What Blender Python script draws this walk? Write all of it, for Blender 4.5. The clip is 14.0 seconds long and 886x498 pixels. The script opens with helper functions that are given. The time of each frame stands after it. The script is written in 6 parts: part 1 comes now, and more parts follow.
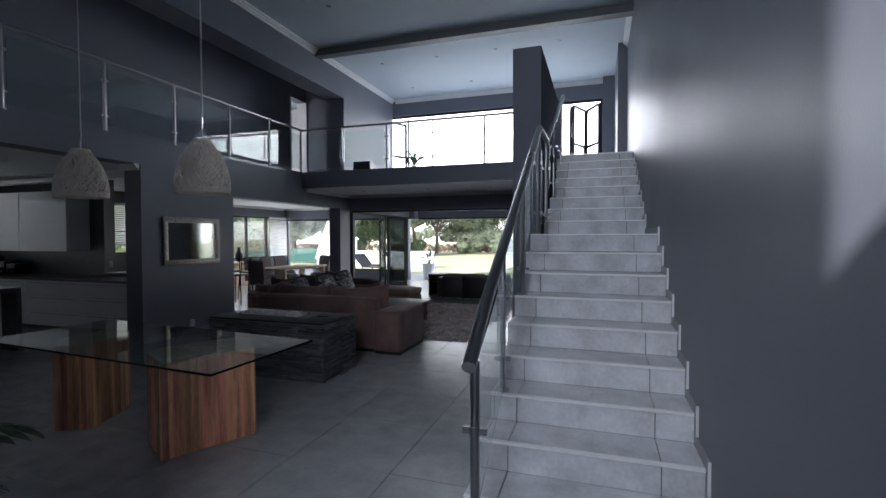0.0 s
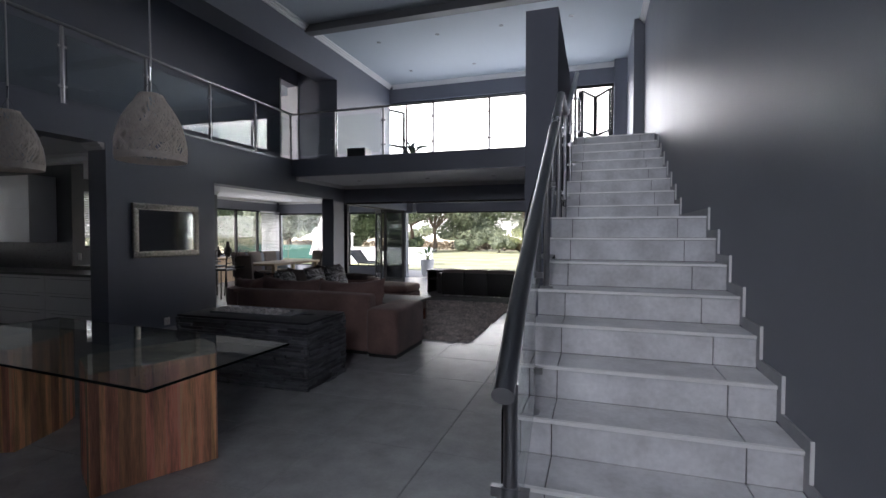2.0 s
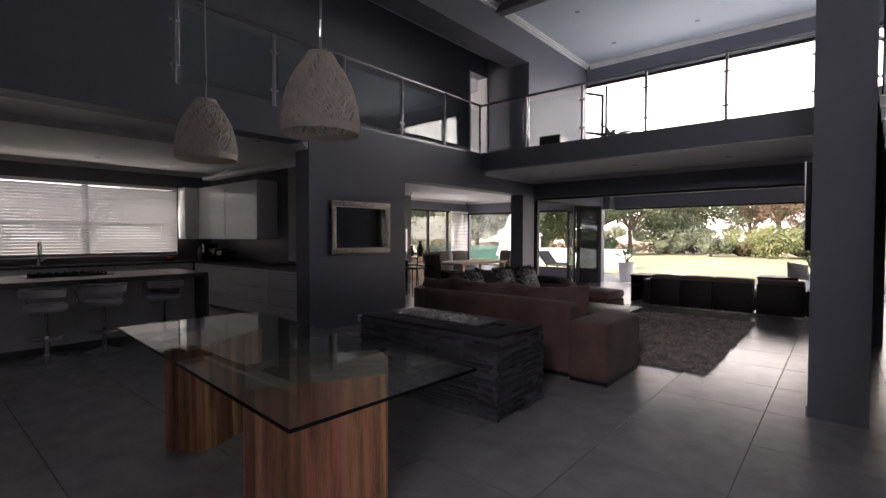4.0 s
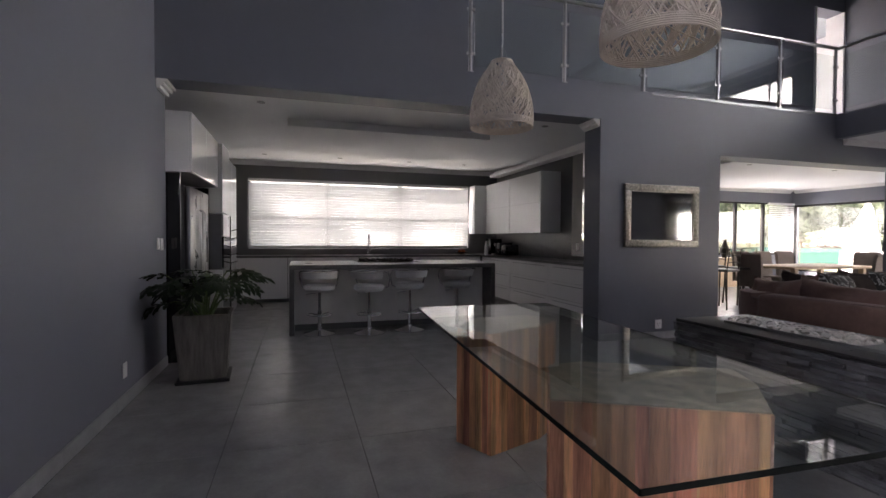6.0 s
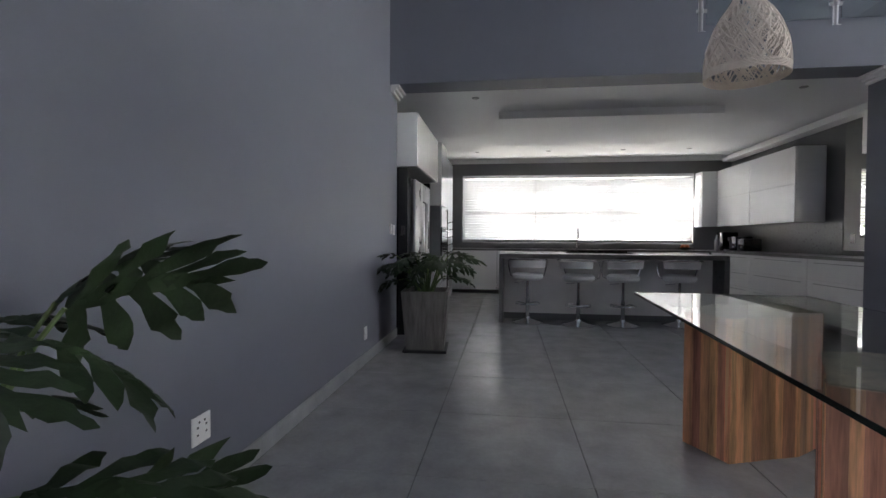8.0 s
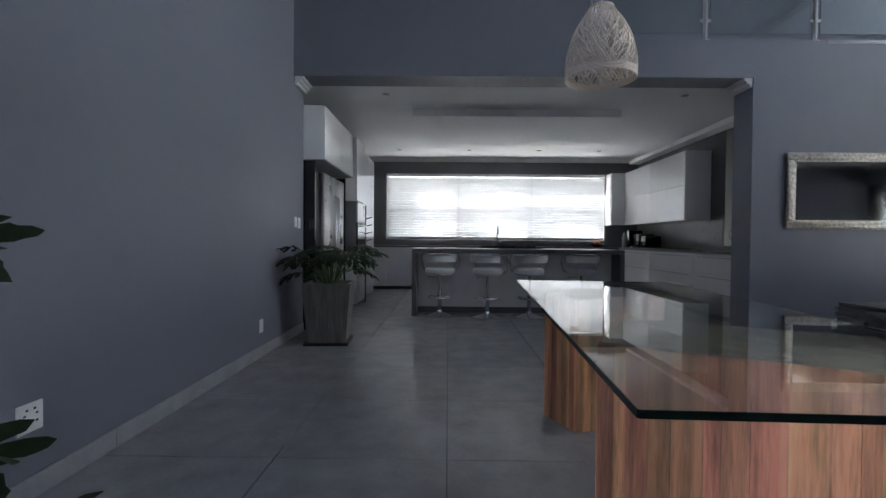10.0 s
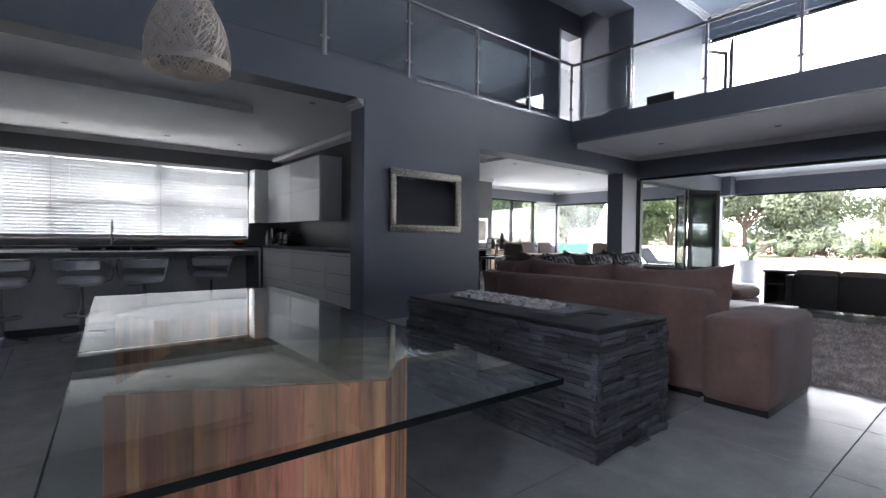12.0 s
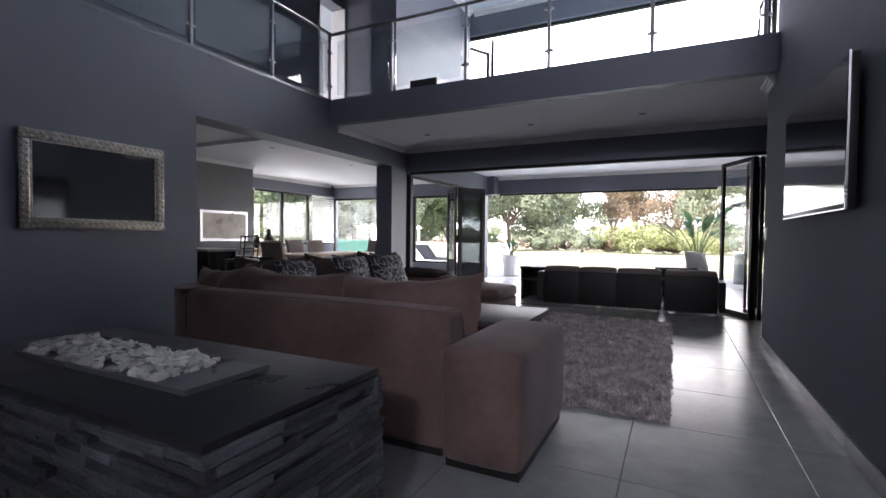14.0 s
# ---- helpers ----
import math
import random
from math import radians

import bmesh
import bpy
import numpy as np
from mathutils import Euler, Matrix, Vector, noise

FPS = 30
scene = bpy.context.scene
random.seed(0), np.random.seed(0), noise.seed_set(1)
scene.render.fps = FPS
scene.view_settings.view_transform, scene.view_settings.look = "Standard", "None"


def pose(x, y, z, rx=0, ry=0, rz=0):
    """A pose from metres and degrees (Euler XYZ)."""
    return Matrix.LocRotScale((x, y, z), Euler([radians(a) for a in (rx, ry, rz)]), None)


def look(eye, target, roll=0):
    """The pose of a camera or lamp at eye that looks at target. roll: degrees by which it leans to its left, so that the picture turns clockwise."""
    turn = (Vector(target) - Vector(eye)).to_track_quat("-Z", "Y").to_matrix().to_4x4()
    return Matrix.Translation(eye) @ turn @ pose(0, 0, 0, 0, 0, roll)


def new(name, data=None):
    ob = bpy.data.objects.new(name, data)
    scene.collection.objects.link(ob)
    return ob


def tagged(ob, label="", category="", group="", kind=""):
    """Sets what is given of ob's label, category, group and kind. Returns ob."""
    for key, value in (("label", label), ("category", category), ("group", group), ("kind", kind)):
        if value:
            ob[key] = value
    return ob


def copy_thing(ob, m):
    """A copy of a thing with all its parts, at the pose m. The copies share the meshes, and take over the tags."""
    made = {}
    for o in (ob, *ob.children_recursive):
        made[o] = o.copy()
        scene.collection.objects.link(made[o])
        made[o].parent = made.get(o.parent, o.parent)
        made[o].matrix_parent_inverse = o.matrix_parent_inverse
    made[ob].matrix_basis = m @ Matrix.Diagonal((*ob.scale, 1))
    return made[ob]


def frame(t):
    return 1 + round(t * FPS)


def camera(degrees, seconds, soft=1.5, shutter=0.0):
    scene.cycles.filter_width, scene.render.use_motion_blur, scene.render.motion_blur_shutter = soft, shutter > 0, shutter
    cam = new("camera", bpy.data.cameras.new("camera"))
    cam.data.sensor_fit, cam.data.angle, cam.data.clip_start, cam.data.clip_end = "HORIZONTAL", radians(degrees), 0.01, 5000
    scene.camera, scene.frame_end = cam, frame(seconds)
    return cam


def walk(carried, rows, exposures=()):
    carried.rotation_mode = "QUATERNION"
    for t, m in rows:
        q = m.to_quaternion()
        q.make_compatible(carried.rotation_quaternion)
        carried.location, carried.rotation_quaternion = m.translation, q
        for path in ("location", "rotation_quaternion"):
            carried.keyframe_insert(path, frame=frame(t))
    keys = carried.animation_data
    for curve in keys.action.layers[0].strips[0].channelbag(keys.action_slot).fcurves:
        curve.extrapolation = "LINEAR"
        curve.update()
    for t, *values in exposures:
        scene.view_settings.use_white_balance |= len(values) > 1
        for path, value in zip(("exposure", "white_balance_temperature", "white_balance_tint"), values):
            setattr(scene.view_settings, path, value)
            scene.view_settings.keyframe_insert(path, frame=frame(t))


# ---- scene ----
cam = camera(86.8, 14.0)
PATH = [
    (0, (0.18, -0.13, 1.661), (-0.452, 1.767, 1.607), -0.1),
    (0.5, (0.171, -0.061, 1.639), (-0.416, 1.85, 1.581), -0.1),
    (1, (0.097, 0.101, 1.595), (-0.49, 2.012, 1.532), 0.0),
    (1.5, (-0.006, 0.318, 1.554), (-0.595, 2.228, 1.494), -0.0),
    (2, (-0.11, 0.553, 1.535), (-0.732, 2.453, 1.474), 0.1),
    (2.2, (-0.151, 0.653, 1.527), (-0.819, 2.538, 1.468), 0.0),
    (4.3, (-0.854, 1.43, 1.444), (-2.266, 2.846, 1.393), 0.2),
    (4.5, (-0.939, 1.443, 1.431), (-2.426, 2.78, 1.383), 0.3),
    (5, (-1.15, 1.515, 1.374), (-2.814, 2.623, 1.327), 0.5),
    (5.5, (-1.323, 1.557, 1.323), (-3.132, 2.408, 1.273), 0.5),
    (6, (-1.438, 1.615, 1.288), (-3.349, 2.204, 1.243), 0.3),
    (6.5, (-1.495, 1.613, 1.246), (-3.468, 1.936, 1.204), 0.4),
    (7, (-1.512, 1.569, 1.201), (-3.511, 1.612, 1.156), 0.5),
    (7.2, (-1.513, 1.545, 1.18), (-3.512, 1.486, 1.134), 0.5),
    (9.3, (-1.438, 1.824, 1.043), (-3.41, 1.493, 1.004), 0.3),
    (9.5, (-1.451, 1.874, 1.035), (-3.433, 1.606, 0.999), 0.5),
    (10, (-1.443, 1.986, 1.04), (-3.443, 1.965, 1.004), 0.5),
    (10.5, (-1.387, 2.071, 1.066), (-3.355, 2.43, 1.026), 0.3),
    (11, (-1.349, 2.163, 1.095), (-3.22, 2.869, 1.051), 0.5),
    (11.5, (-1.374, 2.257, 1.121), (-3.121, 3.229, 1.076), 0.4),
    (12, (-1.452, 2.368, 1.126), (-3.005, 3.628, 1.078), 0.6),
    (12.5, (-1.52, 2.581, 1.12), (-2.785, 4.129, 1.071), 0.4),
    (13, (-1.571, 2.911, 1.136), (-2.65, 4.594, 1.084), 0.5),
    (13.5, (-1.663, 3.297, 1.138), (-2.621, 5.052, 1.082), 0.5),
    (14, (-1.791, 3.694, 1.166), (-2.676, 5.487, 1.109), 0.5),
]
walk(cam, [(t, look(eye, target, roll)) for t, eye, target, roll in PATH],
     exposures=[(0, 0.85, 6050, 14), (2.2, 0.8, 6500, 18), (4.3, 0.82, 7250, 25), (5, 1.3, 7200, 24), (5.5, 1.78, 7200, 23), (6, 2.15, 7200, 23), (6.5, 2.45, 7100, 22), (7.2, 2.8, 6950, 19), (9.5, 2.6, 6350, 14), (10, 2.45, 6250, 14), (11, 2.25, 6250, 16), (12.5, 2.0, 6250, 17), (14, 1.68, 6350, 20)])

# ---- world and lights ----
SUN_AZ, SUN_EL = radians(205), radians(30)   # the sun stands behind the entrance side
world = bpy.data.worlds.new("sky")
scene.world = world
world.use_nodes = True
wn = world.node_tree
sky = wn.nodes.new("ShaderNodeTexSky")
sky.sky_type = "NISHITA"
sky.sun_disc = False
sky.sun_elevation, sky.sun_rotation = SUN_EL, SUN_AZ
sky.dust_density, sky.air_density, sky.ozone_density = 2.0, 1.0, 0.6
wn.links.new(sky.outputs[0], wn.nodes["Background"].inputs[0])
wn.nodes["Background"].inputs[1].default_value = 0.15
sun = new("sun", bpy.data.lights.new("sun", "SUN"))
sun.data.energy, sun.data.angle, sun.data.color = 5.0, radians(0.7), (1.0, 0.965, 0.91)
sd = Vector((math.sin(SUN_AZ) * math.cos(SUN_EL), math.cos(SUN_AZ) * math.cos(SUN_EL), math.sin(SUN_EL)))
sun.matrix_world = look(sd * 60, (0, 0, 0))


def sky_panel(name, at, to, w, h, power, color=(0.86, 0.93, 1.0)):
    """The sky's light that comes in through one opening."""
    ob = new(name, bpy.data.lights.new(name, "AREA"))
    ob.data.shape, ob.data.size, ob.data.size_y, ob.data.energy, ob.data.color = "RECTANGLE", w, h, power, color
    ob.matrix_world = look(at, to)
    return ob


sky_panel("window_light_garden", (-3.9, 16.4, 1.35), (-3.7, 11.0, -1.2), 4.2, 1.9, 22)
sky_panel("window_light_upper", (-2.3, 12.7, 4.15), (-2.4, 7.5, 1.8), 4.4, 1.8, 38)
sky_panel("window_light_upper_door", (-0.35, 12.65, 4.1), (0.3, 6.0, 2.4), 1.1, 1.8, 8)
sky_panel("window_light_kitchen", (-12.0, 3.0, 1.78), (-7.0, 3.0, 1.9), 4.7, 1.4, 9)
sky_panel("window_light_dining", (-11.9, 14.0, 1.65), (-8.0, 13.5, 1.2), 4.0, 1.4, 12)
# warm light added at a made-up bedroom window, to brighten the doorway view
sky_panel("added_light_bedroom", (-9.05, 9.7, 4.35), (-7.9, 12.2, 4.4), 1.9, 1.2, 13, (1.0, 0.93, 0.88))
sky_panel("window_light_entrance", (-0.3, -2.95, 4.7), (0.2, 7.0, 2.2), 1.7, 1.2, 92)


# ---- materials ----
def material(name, color, rough=0.5, metal=0.0, vary=0.08, scale=6.0, bump=0.0, bump_scale=60.0, stretch=(1, 1, 1), dark=None, coat=0.0, by_piece=0.0, spec=None, world_grain=False, sheen=0.0, hue=0.0, rough_vary=0.08):
    """A surface with variation at two scales and a fine relief."""
    m = bpy.data.materials.new(name)
    m.use_nodes = True
    nt = m.node_tree
    b = nt.nodes["Principled BSDF"]
    tc = nt.nodes.new("ShaderNodeTexCoord")
    mp = nt.nodes.new("ShaderNodeMapping")
    mp.inputs["Scale"].default_value = stretch
    if world_grain:
        nt.links.new(nt.nodes.new("ShaderNodeNewGeometry").outputs["Position"], mp.inputs[0])
    else:
        nt.links.new(tc.outputs["Object"], mp.inputs[0])
    n1, n2 = nt.nodes.new("ShaderNodeTexNoise"), nt.nodes.new("ShaderNodeTexNoise")
    n1.inputs["Scale"].default_value, n1.inputs["Detail"].default_value = scale, 5
    n2.inputs["Scale"].default_value, n2.inputs["Detail"].default_value = scale * 9, 3
    for n in (n1, n2):
        nt.links.new(mp.outputs[0], n.inputs["Vector"])
    add = nt.nodes.new("ShaderNodeMath")
    add.operation = "MULTIPLY_ADD"
    add.inputs[1].default_value = 0.35
    nt.links.new(n2.outputs[0], add.inputs[0])
    nt.links.new(n1.outputs[0], add.inputs[2])
    ramp = nt.nodes.new("ShaderNodeValToRGB")
    ramp.color_ramp.elements[0].position, ramp.color_ramp.elements[1].position = 0.28, 1.0
    lo = dark or tuple(c * (1 - 2.2 * vary) for c in color)
    hi = tuple(min(1, c * (1 + 1.6 * vary)) for c in color)
    ramp.color_ramp.elements[0].color, ramp.color_ramp.elements[1].color = (*lo, 1), (*hi, 1)
    nt.links.new(add.outputs[0], ramp.inputs[0])
    out = ramp.outputs[0]
    if by_piece:
        info = nt.nodes.new("ShaderNodeObjectInfo")
        geo = nt.nodes.new("ShaderNodeNewGeometry")
        s = nt.nodes.new("ShaderNodeMath")
        s.operation = "ADD"
        nt.links.new(info.outputs["Random"], s.inputs[0])
        nt.links.new(geo.outputs["Random Per Island"], s.inputs[1])
        fr = nt.nodes.new("ShaderNodeMath")
        fr.operation = "FRACT"
        nt.links.new(s.outputs[0], fr.inputs[0])
        r = nt.nodes.new("ShaderNodeMapRange")
        r.inputs[3].default_value, r.inputs[4].default_value = 1 - by_piece, 1 + by_piece
        nt.links.new(fr.outputs[0], r.inputs[0])
        hsv = nt.nodes.new("ShaderNodeHueSaturation")
        nt.links.new(r.outputs[0], hsv.inputs["Value"])
        nt.links.new(out, hsv.inputs["Color"])
        if hue:
            hr = nt.nodes.new("ShaderNodeMapRange")
            hr.inputs[3].default_value, hr.inputs[4].default_value = 0.5 - hue, 0.5 + hue
            f2 = nt.nodes.new("ShaderNodeMath")
            f2.operation = "MULTIPLY"
            f2.inputs[1].default_value = 7.31
            f3 = nt.nodes.new("ShaderNodeMath")
            f3.operation = "FRACT"
            nt.links.new(fr.outputs[0], f2.inputs[0])
            nt.links.new(f2.outputs[0], f3.inputs[0])
            nt.links.new(f3.outputs[0], hr.inputs[0])
            nt.links.new(hr.outputs[0], hsv.inputs["Hue"])
        out = hsv.outputs[0]
    nt.links.new(out, b.inputs["Base Color"])
    rr = nt.nodes.new("ShaderNodeMapRange")
    rr.inputs[3].default_value, rr.inputs[4].default_value = max(0.02, rough - rough_vary), min(1, rough + rough_vary)
    nt.links.new(n1.outputs[0], rr.inputs[0])
    nt.links.new(rr.outputs[0], b.inputs["Roughness"])
    b.inputs["Metallic"].default_value = metal
    b.inputs["Coat Weight"].default_value = coat
    b.inputs["Sheen Weight"].default_value = sheen
    b.inputs["Coat Roughness"].default_value = 0.08
    if spec is not None:
        b.inputs["Specular IOR Level"].default_value = spec
    if bump:
        nb = nt.nodes.new("ShaderNodeTexNoise")
        nb.inputs["Scale"].default_value, nb.inputs["Detail"].default_value = bump_scale, 6
        nt.links.new(mp.outputs[0], nb.inputs["Vector"])
        bp = nt.nodes.new("ShaderNodeBump")
        bp.inputs["Strength"].default_value, bp.inputs["Distance"].default_value = bump, 0.01
        nt.links.new(nb.outputs[0], bp.inputs["Height"])
        nt.links.new(bp.outputs[0], b.inputs["Normal"])
    return m


def pane_material(name, tint, rough=0.0):
    """Clear sheet glass that refracts and mirrors."""
    m = bpy.data.materials.new(name)
    m.use_nodes = True
    b = m.node_tree.nodes["Principled BSDF"]
    b.inputs["Base Color"].default_value = (*tint, 1)
    b.inputs["Transmission Weight"].default_value = 1.0
    b.inputs["Roughness"].default_value = rough
    b.inputs["IOR"].default_value = 1.46
    return m


PAINT = material("grey_blue_wall_paint", (0.170, 0.180, 0.215), 0.48, spec=0.28, vary=0.03, scale=1.2, bump=0.06, bump_scale=180)
SATINPAINT = material("satin_grey_blue_wall_paint", (0.170, 0.180, 0.215), 0.44, spec=0.55, vary=0.03, scale=1.2, bump=0.08, bump_scale=90)
# copy of the wall paint, darker and glossless: the television wall's shade as colour
SHADEDPAINT = material("shaded_matt_wall_paint", (0.150, 0.158, 0.186), 0.85, spec=0.05, vary=0.04, scale=1.2, bump=0.06, bump_scale=180)
DARKPAINT = material("charcoal_wall_paint", (0.125, 0.127, 0.132), 0.5, vary=0.04, scale=1.5, bump=0.05, bump_scale=160)
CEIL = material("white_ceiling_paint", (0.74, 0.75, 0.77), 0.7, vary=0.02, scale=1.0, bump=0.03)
# high ceiling: darker and bluer than the other ceilings
HIGHCEIL = material("pale_blue_grey_high_ceiling", (0.47, 0.525, 0.565), 0.7, vary=0.02, scale=1.0, bump=0.03)
NOSING = material("satin_aluminium_nosing", (0.88, 0.88, 0.88), 0.4, 0.1, vary=0.03)
ISLANDP = material("pale_grey_island_panel", (0.74, 0.73, 0.71), 0.4, vary=0.04)
# the beige is a reflection on the fire glass, put in as colour
FIREGL = material("fire_glass_beige_reflection", (0.30, 0.25, 0.20), 0.3, vary=0.3, scale=3)
TRIM = material("white_plaster_cornice", (0.76, 0.76, 0.76), 0.55, vary=0.02)
TILE = material("grey_porcelain_floor_tile", (0.345, 0.343, 0.345), 0.24, spec=0.5, vary=0.12, scale=5, by_piece=0.03, world_grain=True, rough_vary=0.02)
GROUT = material("dark_grey_grout", (0.15, 0.15, 0.155), 0.9, vary=0.1)
STAIRTILE = material("pale_grey_stair_tile", (0.60, 0.605, 0.625), 0.36, vary=0.2, scale=4.5, by_piece=0.05, world_grain=True, rough_vary=0.03)
SKIRT = material("grey_skirting_tile", (0.31, 0.315, 0.33), 0.4, vary=0.12, scale=6, by_piece=0.05, world_grain=True, rough_vary=0.03)
STEEL = material("brushed_stainless_steel", (0.40, 0.40, 0.41), 0.30, 1.0, vary=0.02, scale=3)
CHROME = material("polished_chrome", (0.72, 0.72, 0.73), 0.08, 1.0, vary=0.02)
ALU = material("black_powder_coated_aluminium", (0.022, 0.022, 0.024), 0.5, 0.0, spec=0.2, vary=0.06, bump=0.02, bump_scale=300)
PANE = pane_material("clear_window_glass", (0.96, 0.98, 0.97))
# clear door glass, darkened to hold the dim room's reflection in its colour
DARKPANE = pane_material("dark_reflection_door_glass", (0.06, 0.07, 0.072))
RAILPANE = pane_material("clear_railing_glass", (0.86, 0.92, 0.90))
TABLEPANE = pane_material("greenish_table_glass", (0.86, 0.93, 0.90))
EDGEGLASS = material("dark_green_glass_edge", (0.003, 0.007, 0.006), 0.08, vary=0.05)
WOOD = material("oiled_hardwood_stave", (0.73, 0.325, 0.185), 0.42, vary=0.30, scale=3.4, stretch=(6, 6, 0.4), bump=0.15, bump_scale=14, by_piece=0.40, hue=0.02)
wood_ramp = WOOD.node_tree.nodes["Color Ramp"].color_ramp
wood_ramp.elements[0].position, wood_ramp.elements[1].position = 0.42, 0.84
WOODEND = material("hardwood_end_grain", (0.43, 0.36, 0.28), 0.6, vary=0.34, scale=14, bump=0.2, by_piece=0.25)
SLATE = material("split_black_slate", (0.102, 0.105, 0.117), 0.42, vary=0.38, scale=7, bump=0.8, bump_scale=26, stretch=(1, 1, 2.5), by_piece=0.5)
SLATETOP = material("honed_black_slate_slab", (0.028, 0.028, 0.031), 0.30, vary=0.2, scale=5, bump=0.2, bump_scale=18)
SUEDE = material("brown_suede_cloth", (0.195, 0.120, 0.106), 0.95, vary=0.20, scale=3, bump=0.25, bump_scale=220, spec=0.2, sheen=0.2)
DARKCUSH = material("dark_brown_chenille_cloth", (0.050, 0.038, 0.036), 0.9, vary=0.2, scale=8, bump=0.3, bump_scale=150, spec=0.2)


def swirl_material(name, dark, light):
    """Dark cloth with thin pale swirling lines."""
    m = material(name, dark, 0.6, vary=0.2, scale=9)
    nt = m.node_tree
    b = nt.nodes["Principled BSDF"]
    n = nt.nodes.new("ShaderNodeTexNoise")
    n.inputs["Scale"].default_value, n.inputs["Distortion"].default_value = 6.0, 2.5
    nt.links.new(nt.nodes.new("ShaderNodeTexCoord").outputs["Object"], n.inputs["Vector"])
    r = nt.nodes.new("ShaderNodeValToRGB")
    e = r.color_ramp.elements
    e[0].position, e[1].position = 0.45, 0.56
    e[0].color, e[1].color = (*dark, 1), (*dark, 1)
    e.new(0.50).color = (*light, 1)
    nt.links.new(n.outputs[0], r.inputs[0])
    nt.links.new(r.outputs[0], b.inputs["Base Color"])
    return m


PATCUSH = swirl_material("dark_satin_with_pale_swirls", (0.016, 0.014, 0.014), (0.48, 0.48, 0.49))
BLACKWOOD = material("black_stained_wood", (0.02, 0.018, 0.018), 0.4, vary=0.1)
RED = material("dark_red_wood", (0.13, 0.045, 0.028), 0.4, vary=0.2, scale=3, stretch=(1, 8, 8))
SHAG = material("silver_brown_shag_pile", (0.60, 0.53, 0.50), 0.8, vary=0.42, scale=9, bump=0.5, bump_scale=90, by_piece=0.45)
GLOSSWHITE = material("gloss_white_lacquer", (0.80, 0.81, 0.82), 0.10, vary=0.01, coat=0.5)
COUNTER = material("dark_grey_quartz", (0.115, 0.113, 0.115), 0.3, vary=0.15, scale=30)
BLIND = material("white_aluminium_blind_slat", (0.74, 0.75, 0.76), 0.45, vary=0.02)
WHITEPL = material("white_plastic", (0.78, 0.78, 0.77), 0.35, vary=0.02)
BLACKGL = material("glossy_black_panel", (0.008, 0.008, 0.009), 0.04, vary=0.05, coat=0.6)
LEATHER = material("pale_grey_leatherette", (0.66, 0.66, 0.66), 0.45, vary=0.06, bump=0.1, bump_scale=120)
MIRROR = material("silvered_mirror_glass", (0.42, 0.43, 0.43), 0.02, 1.0, vary=0.0)
SILVER = material("antique_silver_leaf", (0.30, 0.285, 0.26), 0.38, 0.85, vary=0.35, scale=30, bump=0.5, bump_scale=70)
STRAW = material("whitewashed_woven_cord", (0.94, 0.81, 0.71), 0.8, vary=0.08, scale=20, bump=0.3, bump_scale=120)
CORD = material("white_cable", (0.62, 0.62, 0.62), 0.5)
LEAF = material("glossy_deep_green_leaf", (0.020, 0.036, 0.016), 0.5, vary=0.35, scale=7, bump=0.1, by_piece=0.25, spec=0.25)
STEM = material("green_leaf_stalk", (0.10, 0.15, 0.05), 0.5, vary=0.2)
POT = material("weathered_grey_planter", (0.16, 0.15, 0.14), 0.75, vary=0.3, scale=5, stretch=(6, 6, 0.7), bump=0.4, bump_scale=30)
SOIL = material("dark_potting_soil", (0.03, 0.022, 0.016), 0.95, vary=0.3, bump=0.5)
PEBBLE = material("white_river_pebble", (0.64, 0.61, 0.58), 0.6, vary=0.15, scale=15, by_piece=0.25)
WICKER = material("black_woven_resin_wicker", (0.014, 0.012, 0.012), 0.5, vary=0.3, scale=20, bump=0.5, bump_scale=110)
TAUPE = material("taupe_seat_cloth", (0.20, 0.165, 0.15), 0.9, vary=0.1, bump=0.2, bump_scale=200)
LIGHTWOOD = material("light_oak_table_top", (0.42, 0.30, 0.19), 0.5, vary=0.15, scale=2, stretch=(1, 10, 1))
BRONZE = material("dark_bronze_iron", (0.03, 0.026, 0.022), 0.5, 0.7, vary=0.2)
SCREEN = material("switched_off_screen", (0.012, 0.012, 0.014), 0.035, vary=0.02, coat=1.0)
WHITEWALL = material("white_exterior_paint", (0.76, 0.77, 0.79), 0.6, vary=0.04, scale=1.5, bump=0.05)
PAVE = material("pale_terrace_paving", (0.60, 0.58, 0.54), 0.8, vary=0.08, scale=1.3, bump=0.1)
LAWN = material("dry_summer_lawn", (0.46, 0.47, 0.28), 0.95, vary=0.30, scale=0.6, bump=0.6, bump_scale=60)
FIELD = material("pale_dry_grass", (0.70, 0.63, 0.45), 0.95, vary=0.15, scale=0.3, bump=0.4, bump_scale=20)
BARK = material("grey_brown_bark", (0.13, 0.10, 0.075), 0.9, vary=0.3, scale=6, bump=0.8, bump_scale=25, stretch=(2, 2, 0.5))
FOL1 = material("olive_green_foliage", (0.10, 0.135, 0.065), 0.6, vary=0.25, scale=2, by_piece=0.25)
FOL2 = material("yellow_green_foliage", (0.21, 0.235, 0.10), 0.6, vary=0.25, scale=2, by_piece=0.22)
FOL3 = material("grey_green_foliage", (0.155, 0.185, 0.12), 0.6, vary=0.25, scale=2, by_piece=0.25)
FOL4 = material("bronze_brown_foliage", (0.17, 0.13, 0.085), 0.6, vary=0.25, scale=2, by_piece=0.25)
BANANA = material("broad_banana_leaf", (0.07, 0.15, 0.04), 0.4, vary=0.3, scale=4, by_piece=0.2)
TEAL = material("teal_canvas_screen", (0.02, 0.09, 0.075), 0.7, vary=0.1)
